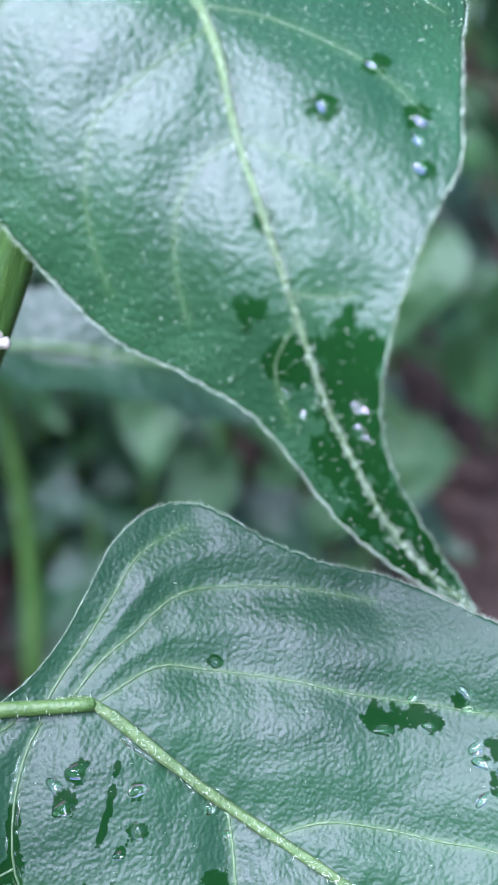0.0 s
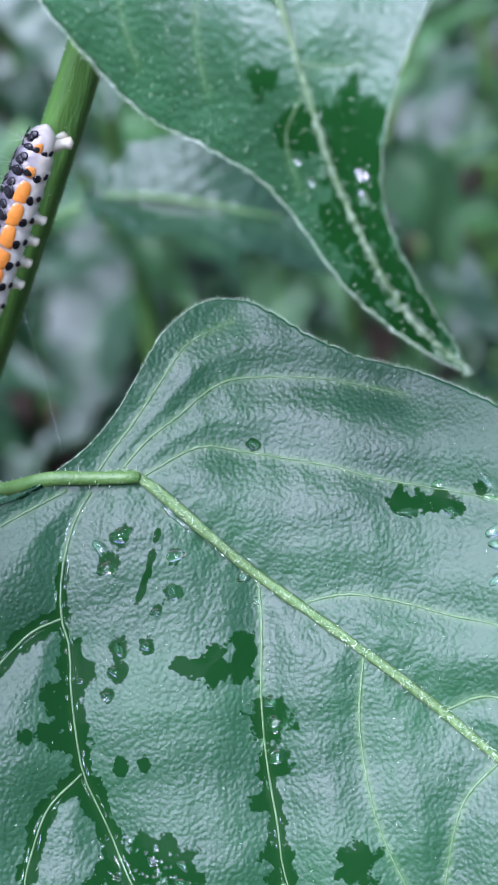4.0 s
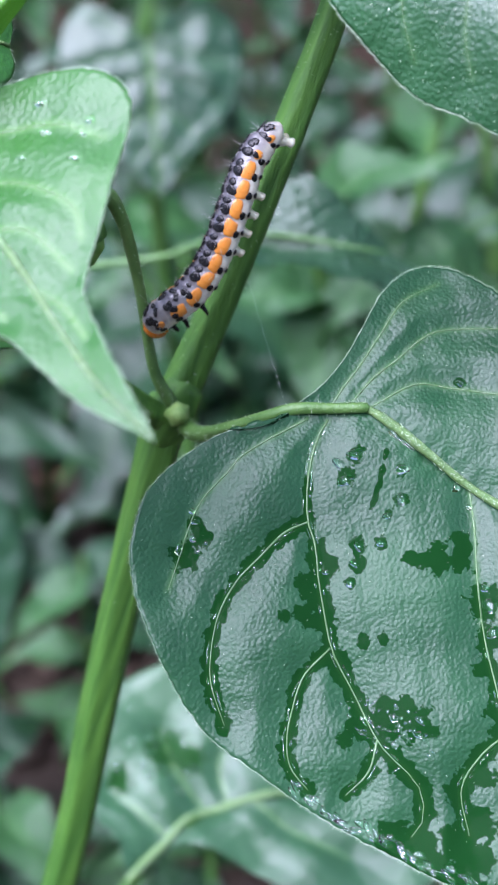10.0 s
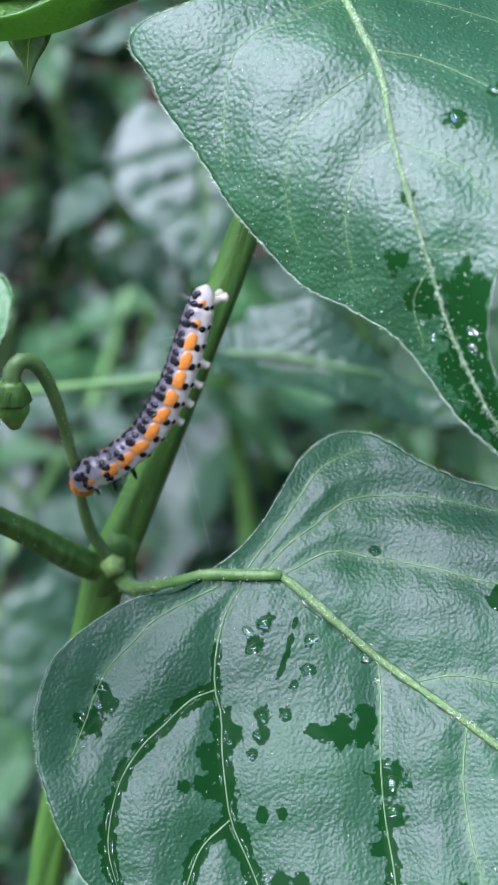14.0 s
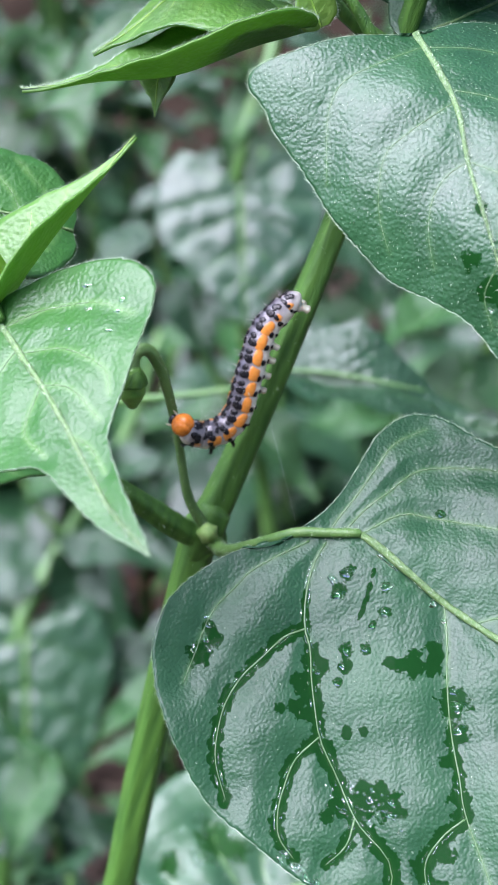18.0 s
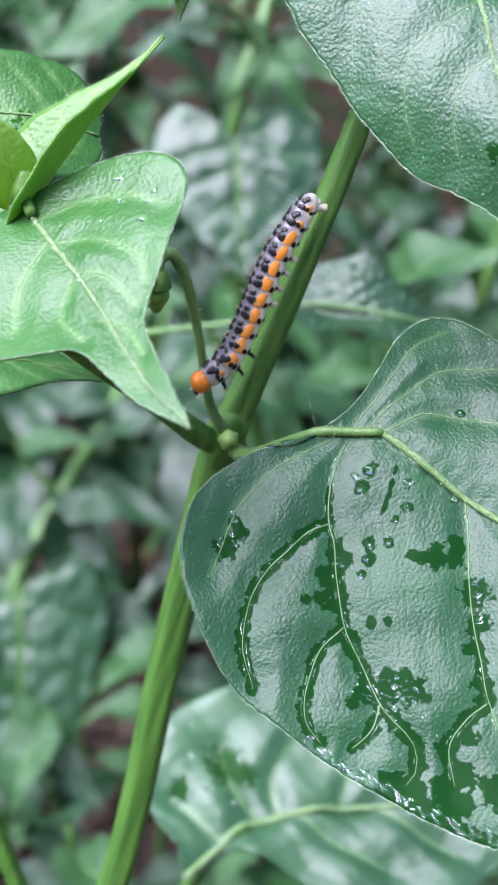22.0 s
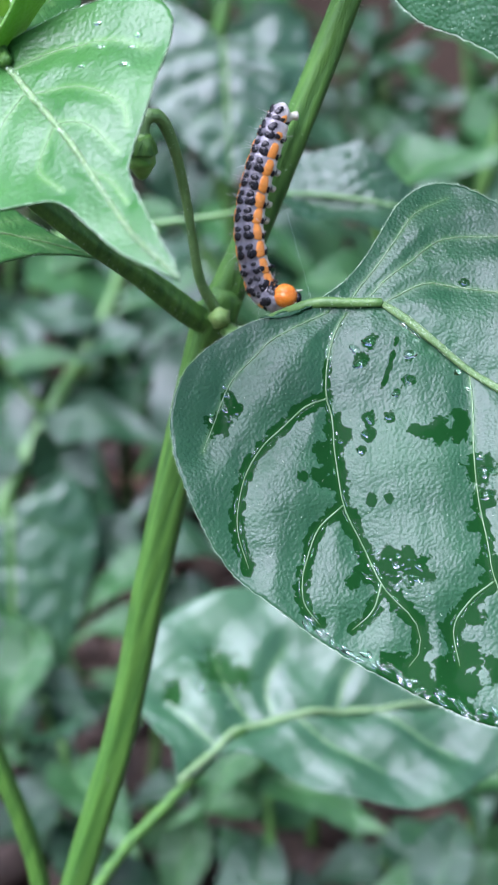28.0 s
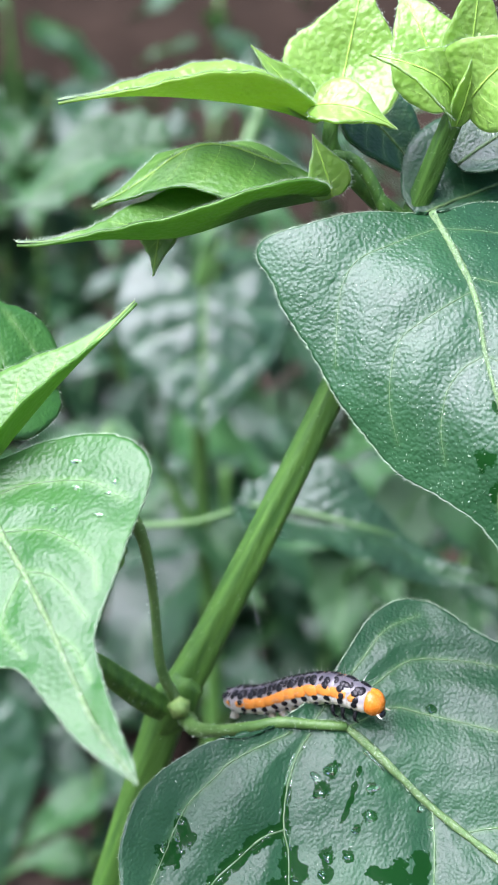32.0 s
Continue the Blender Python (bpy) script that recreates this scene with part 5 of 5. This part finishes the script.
def patch(r, ln, ang, x, da, dx, lift, seed=0, square=1.0):
    """A raised rounded patch lying on a barrel, at an angle from the back, with a slightly uneven outline."""
    rr = random.Random(seed)
    ph, am = rr.uniform(0, 6.28), rr.uniform(0.05, 0.16)
    bm = bmesh.new()
    rings = []
    for k, (f, h) in enumerate(((1.0, -0.02), (0.94, 0.55), (0.7, 0.85), (0.35, 1.0))):
        row = []
        for j in range(14):
            b = 2 * math.pi * j / 14
            w = f * (1 + am * math.sin(2 * b + ph) + 0.07 * math.sin(3 * b + 2 * ph))
            a = radians(90 - ang) + radians(da) * w * math.copysign(abs(math.cos(b)) ** square, math.cos(b))
            xx = x + dx * w * math.copysign(abs(math.sin(b)) ** square, math.sin(b))
            q = min(1.0, abs(xx) / (ln * 0.71))
            r2 = r * (1 - 0.24 * q**2.6) * 0.985 + lift * h
            row.append(bm.verts.new((xx, math.cos(a) * r2, math.sin(a) * r2)))
        rings.append(row)
    for a, b in zip(rings, rings[1:]):
        for j in range(14):
            bm.faces.new((a[j], a[(j + 1) % 14], b[(j + 1) % 14], b[j]))
    bm.faces.new(rings[-1])
    bmesh.ops.recalc_face_normals(bm, faces=bm.faces[:])
    return bm


def peg(points, radii, count=8, sides=9):
    return tube([Vector(p) * MM for p in points], [r * MM for r in radii], sides, count)


segments = []
for i in range(SEGMENTS):
    r, ln = seg_radius(i), SEG_LEN
    seg = part("body_segment", barrel(r, ln, i == 0), SKIN, worm)
    segments.append(seg)
    rm = r / MM
    big = 0.68 if i >= 9 else 1.0
    for s in (1, -1):
        if 2 <= i <= 10:
            part("orange_patch", patch(r, ln, s * 63, 0.05 * MM, 20, 1.04 * MM, 0.05 * MM, i * 7 + s, 0.6), ORANGE, seg)
        else:
            part("orange_patch", patch(r, ln, s * 64, 0.1 * MM, 15, 0.60 * MM, 0.05 * MM, i * 7 + s), ORANGE, seg)
        part("black_spot", patch(r, ln, s * 20, -0.50 * MM, 15 * big, 0.40 * MM * big, 0.08 * MM, i * 11 + s), BLACK, seg)
        part("black_spot", patch(r, ln, s * 25, 0.42 * MM, 21 * big, 0.55 * MM * big, 0.09 * MM, i * 13 + s), BLACK, seg)
        part("black_spot", patch(r, ln, s * 90, 0.50 * MM, 12, 0.42 * MM, 0.08 * MM, i * 17 + s), BLACK, seg)
        part("black_spot", patch(r, ln, s * 116, 0.15 * MM, 9, 0.30 * MM, 0.12 * MM, i * 19 + s), BLACK, seg)
        if i == 11:
            part("black_spot", patch(r, ln, s * 24, 0.95 * MM, 20, 0.45 * MM, 0.09 * MM, 5 + s), BLACK, seg)
        if i <= 1:
            part("black_spot", patch(r, ln, s * 30, -0.95 * MM, 15, 0.36 * MM, 0.08 * MM, i * 41 + s), BLACK, seg)
            part("black_spot", patch(r, ln, s * 58, 0.25 * MM, 13, 0.36 * MM, 0.08 * MM, i * 43 + s), BLACK, seg)
        if i >= 9:
            part("black_spot", patch(r, ln, s * 44, 0.3 * MM, 14, 0.44 * MM, 0.13 * MM, i * 23 + s), BLACK, seg)
            if i >= 10:
                part("black_spot", patch(r, ln, s * 9, -0.75 * MM, 8, 0.30 * MM, 0.1 * MM, i * 29 + s), BLACK, seg)
                part("black_spot", patch(r, ln, s * 68, 0.62 * MM, 13, 0.36 * MM, 0.12 * MM, i * 31 + s), BLACK, seg)
                part("black_spot", patch(r, ln, s * 24, 0.95 * MM, 13, 0.34 * MM, 0.12 * MM, i * 37 + s), BLACK, seg)
            part("thoracic_leg", peg([(0.3, s * rm * 0.5, -rm * 0.75), (0.5, s * rm * 0.8, -rm * 1.2), (0.75, s * rm * 0.6, -rm * 1.55)], [0.32, 0.22, 0.08]), BLACK, seg, "short jointed black leg")
        elif 3 <= i <= 6:
            part("proleg", peg([(0, s * rm * 0.45, -rm * 0.6), (0, s * rm * 0.55, -rm * 0.9), (0, s * rm * 0.58, -rm * 1.05), (0.05, s * rm * 0.6, -rm * 1.16)], [0.8, 0.6, 0.4, 0.48]), PALE, seg, "pale fleshy proleg")
        elif i == 0:
            part("claspers", peg([(-0.2, s * 0.35, -rm * 0.4), (-0.6, s * 0.5, -rm * 0.9), (-1.0, s * 0.65, -rm * 1.25), (-1.2, s * 0.8, -rm * 1.55)], [0.75, 0.6, 0.42, 0.6]), PALE, seg, "pale flared hind clasper")
    rng = np.random.RandomState(60 + i)
    ang = rng.uniform(-1.9, 1.9, 9)
    w = np.stack([rng.normal(0, 0.3, 9), np.sin(ang), np.cos(ang)], 1)
    part_mesh("bristles", hairs_mesh("bristles", w * [0.3, 1, 1] * r * 0.97, w, 1.5 * MM, 0.028 * MM, rng), BRISTLE, seg, "thin dark bristles", False)["kind"] = "stuff"

bm = bmesh.new()
bmesh.ops.create_uvsphere(bm, u_segments=28, v_segments=18, radius=1.0)
for v in bm.verts:
    x, y, z = v.co
    cleft = 1 - 0.07 * math.exp(-(y / 0.14) ** 2) * max(0, z + 0.2)
    v.co = Vector((x * 1.4 * cleft, y * 1.55 * cleft, z * 1.55 * cleft - 0.15 * x)) * MM
head = part("head", bm, HEAD, worm, "glossy round orange head")
bm = bmesh.new()
bmesh.ops.create_uvsphere(bm, u_segments=14, v_segments=9, radius=1.0)
bmesh.ops.transform(bm, matrix=Matrix.Translation(mm(1.05, 0, -1.2)) @ Matrix.Diagonal((0.55 * MM, 0.75 * MM, 0.5 * MM, 1)), verts=bm.verts)
part("mouth", bm, BLACK, head, "dark mouthparts")
for s in (1, -1):
    part("antenna", peg([(1.0, s * 0.8, -0.9), (1.5, s * 0.95, -1.1), (1.75, s * 0.95, -1.05)], [0.16, 0.12, 0.06], 6, 7), PALE, head)

CRAWL = []


def crawl(t, tail_back, head_back, *pts):
    """The line of the body from tail to head at t seconds (millimetres), and the way its back faces at the tail and at the head."""
    CRAWL.append((t, Vector(tail_back), Vector(head_back), spline(pts, 200)))


def motions():
    a, b = (-0.88, -0.42, 0.2), (-0.74, -0.56, 0.35)
    c = (-0.25, -0.75, 0.6)
    crawl(0.0, a, b, (12.5, 1.5, 32.0), (10.1, 0.5, 26.7), (7.2, -1.0, 19.9), (4.7, -2.5, 15.0), (0.6, -4.0, 9.2))
    crawl(4.5, a, b, (12.5, 1.5, 32.0), (10.1, 0.5, 26.7), (7.2, -1.0, 19.9), (4.7, -2.5, 15.0), (0.6, -4.0, 9.2))
    crawl(6.5, a, b, (10.8, 1.5, 32.3), (8.3, 0.8, 29.2), (6.5, -0.4, 24.5), (4.3, -1.6, 19.1), (1.6, -2.6, 15.4), (-1.6, -2.6, 12.8), (-2.2, -0.8, 10.6))
    crawl(9.0, a, b, (10.8, 1.5, 32.3), (8.3, 0.8, 29.2), (6.5, -0.4, 24.5), (4.3, -1.6, 19.1), (1.6, -2.6, 15.4), (-1.6, -2.6, 12.8), (-2.2, -0.8, 10.6))
    crawl(11.5, a, b, (12.2, 1.5, 32.3), (10.0, 0.8, 29.0), (8.1, -0.4, 24.5), (5.9, -1.6, 20.0), (2.5, -2.8, 15.5), (-0.6, -3.0, 13.6), (-2.0, -1.6, 11.8))
    crawl(14.0, a, b, (12.0, 1.5, 32.8), (10.6, 0.8, 28.4), (8.6, -0.4, 22.9), (5.1, -1.6, 17.3), (1.2, -2.8, 14.3), (-1.6, -3.6, 13.2), (-2.5, -2.2, 11.4))
    crawl(17.0, a, c, (12.0, 1.5, 32.3), (7.8, 0.8, 26.7), (5.9, -0.4, 22.1), (3.4, -1.6, 16.4), (0.2, -2.8, 14.1), (-3.7, -4.0, 14.9))
    crawl(18.0, a, c, (11.8, 1.5, 32.4), (8.0, 0.8, 28.4), (6.2, -0.4, 23.2), (4.0, -1.6, 16.8), (0.0, -2.8, 15.0), (-2.8, -4.0, 17.0))
    crawl(18.5, a, c, (11.7, 1.5, 32.6), (8.2, 0.8, 29.3), (6.3, -0.4, 23.9), (4.5, -1.6, 17.7), (0.4, -2.8, 16.1), (-1.3, -4.0, 20.0))
    crawl(19.0, a, c, (11.4, 1.5, 32.4), (8.0, 0.8, 29.1), (6.0, -0.4, 21.4), (4.0, -1.6, 17.2), (0.0, -2.8, 17.0), (-2.8, -4.2, 17.6), (-3.8, -2.4, 16.6))
    crawl(20.0, a, c, (11.4, 1.5, 32.8), (8.5, 0.9, 30.2), (7.2, 0.3, 27.5), (6.4, -0.9, 22.8), (5.6, -1.6, 20.5), (4.9, -2.2, 17.6), (3.2, -2.8, 16.0), (1.0, -3.4, 17.2), (-1.5, -4.0, 18.9))
    a, b = (-0.77, -0.58, 0.2), (-0.67, -0.65, 0.35)
    crawl(21.0, a, b, (11.4, 1.5, 32.3), (6.9, 0.5, 27.6), (4.9, -1.0, 22.0), (3.0, -2.5, 15.6), (-1.1, -4.0, 10.7))
    crawl(22.0, a, b, (11.2, 1.5, 33.0), (6.6, 0.5, 25.6), (2.7, -1.0, 16.6), (0.0, -2.5, 12.0), (-3.6, -4.0, 9.4))
    crawl(23.0, a, b, (11.7, 1.5, 32.7), (7.7, 0.5, 27.2), (4.8, -1.0, 18.6), (2.2, -2.5, 10.2), (-1.5, -4.0, 3.5))
    crawl(24.0, a, b, (9.8, 1.5, 26.8), (6.2, 0.5, 22.5), (4.3, -1.0, 15.0), (1.3, -2.5, 7.9), (-4.0, -4.0, 5.4))
    d, e = (-0.62, -0.78, 0.1), (-0.35, -0.75, 0.5)
    crawl(27.0, d, e, (9.2, 1.0, 26.6), (6.1, -0.8, 22.9), (4.7, -2.6, 15.8), (3.4, -4.4, 8.6), (5.1, -6.2, 4.3), (8.5, -8.0, 4.9))
    crawl(28.0, d, e, (8.3, 1.0, 26.7), (6.1, -0.8, 21.1), (4.5, -2.6, 15.6), (4.3, -4.4, 11.2), (6.0, -6.2, 5.2), (8.9, -8.2, 5.3))
    crawl(29.0, d, e, (6.9, 1.0, 21.8), (4.7, -2.0, 17.5), (5.0, -5.0, 12.1), (7.0, -8.0, 6.3), (12.2, -11.0, 6.5))
    crawl(29.5, d, e, (6.2, 1.0, 21.0), (4.5, -2.0, 17.3), (4.8, -5.0, 12.1), (7.1, -8.0, 6.1), (12.4, -11.0, 6.1))
    g, h = (-0.45, -0.88, 0.2), (-0.1, -0.12, 1.0)
    crawl(30.0, g, h, (4.3, -1.0, 15.6), (5.9, -4.3, 9.9), (7.8, -7.5, 5.8), (11.1, -10.8, 6.6), (14.0, -14.0, 8.7))
    crawl(30.5, g, h, (5.0, -1.0, 15.0), (6.0, -4.3, 10.1), (8.2, -7.5, 5.8), (11.7, -10.8, 6.6), (15.8, -14.0, 8.1))
    crawl(31.0, g, h, (5.4, -1.0, 12.5), (6.8, -4.3, 7.7), (8.9, -7.5, 4.9), (13.4, -10.8, 7.1), (19.3, -14.0, 10.7))
    crawl(31.25, (-0.4, -0.6, 0.7), h, (6.0, -2.5, 7.0), (8.5, -6.0, 5.2), (11.5, -9.2, 6.3), (15.5, -12.4, 8.6), (19.6, -15.5, 11.2))
    crawl(31.5, (-0.2, -0.4, 0.9), h, (6.7, -4.0, 3.4), (10.4, -7.3, 5.7), (14.2, -10.5, 8.2), (17.2, -13.8, 10.4), (20.0, -17.0, 11.8))
    crawl(32.0, (-0.2, -0.4, 0.9), h, (6.8, -4.0, 3.4), (10.9, -7.3, 5.4), (14.6, -10.5, 8.4), (18.3, -13.8, 10.7), (22.8, -17.0, 10.9))

    def pose_at(line, f, back):
        k = f * 199
        i = min(int(k), 198)
        p = line[i] + (line[i + 1] - line[i]) * (k - i)
        j0, j1 = max(0, int(k) - 9), min(199, int(k) + 9)
        x = Vector(line[j1] - line[j0]).normalized()
        z = (back - x * back.dot(x)).normalized()
        return Matrix.Translation(Vector(p) * MM) @ Matrix((x, z.cross(x), z)).transposed().to_4x4()

    for n, ob in enumerate(segments + [head]):
        f = (n + 0.45) / (SEGMENTS + 0.75) if n < SEGMENTS else 0.99
        walk(ob, [(t, pose_at(line, f, a.lerp(b, f))) for t, a, b, line in CRAWL])


motions()
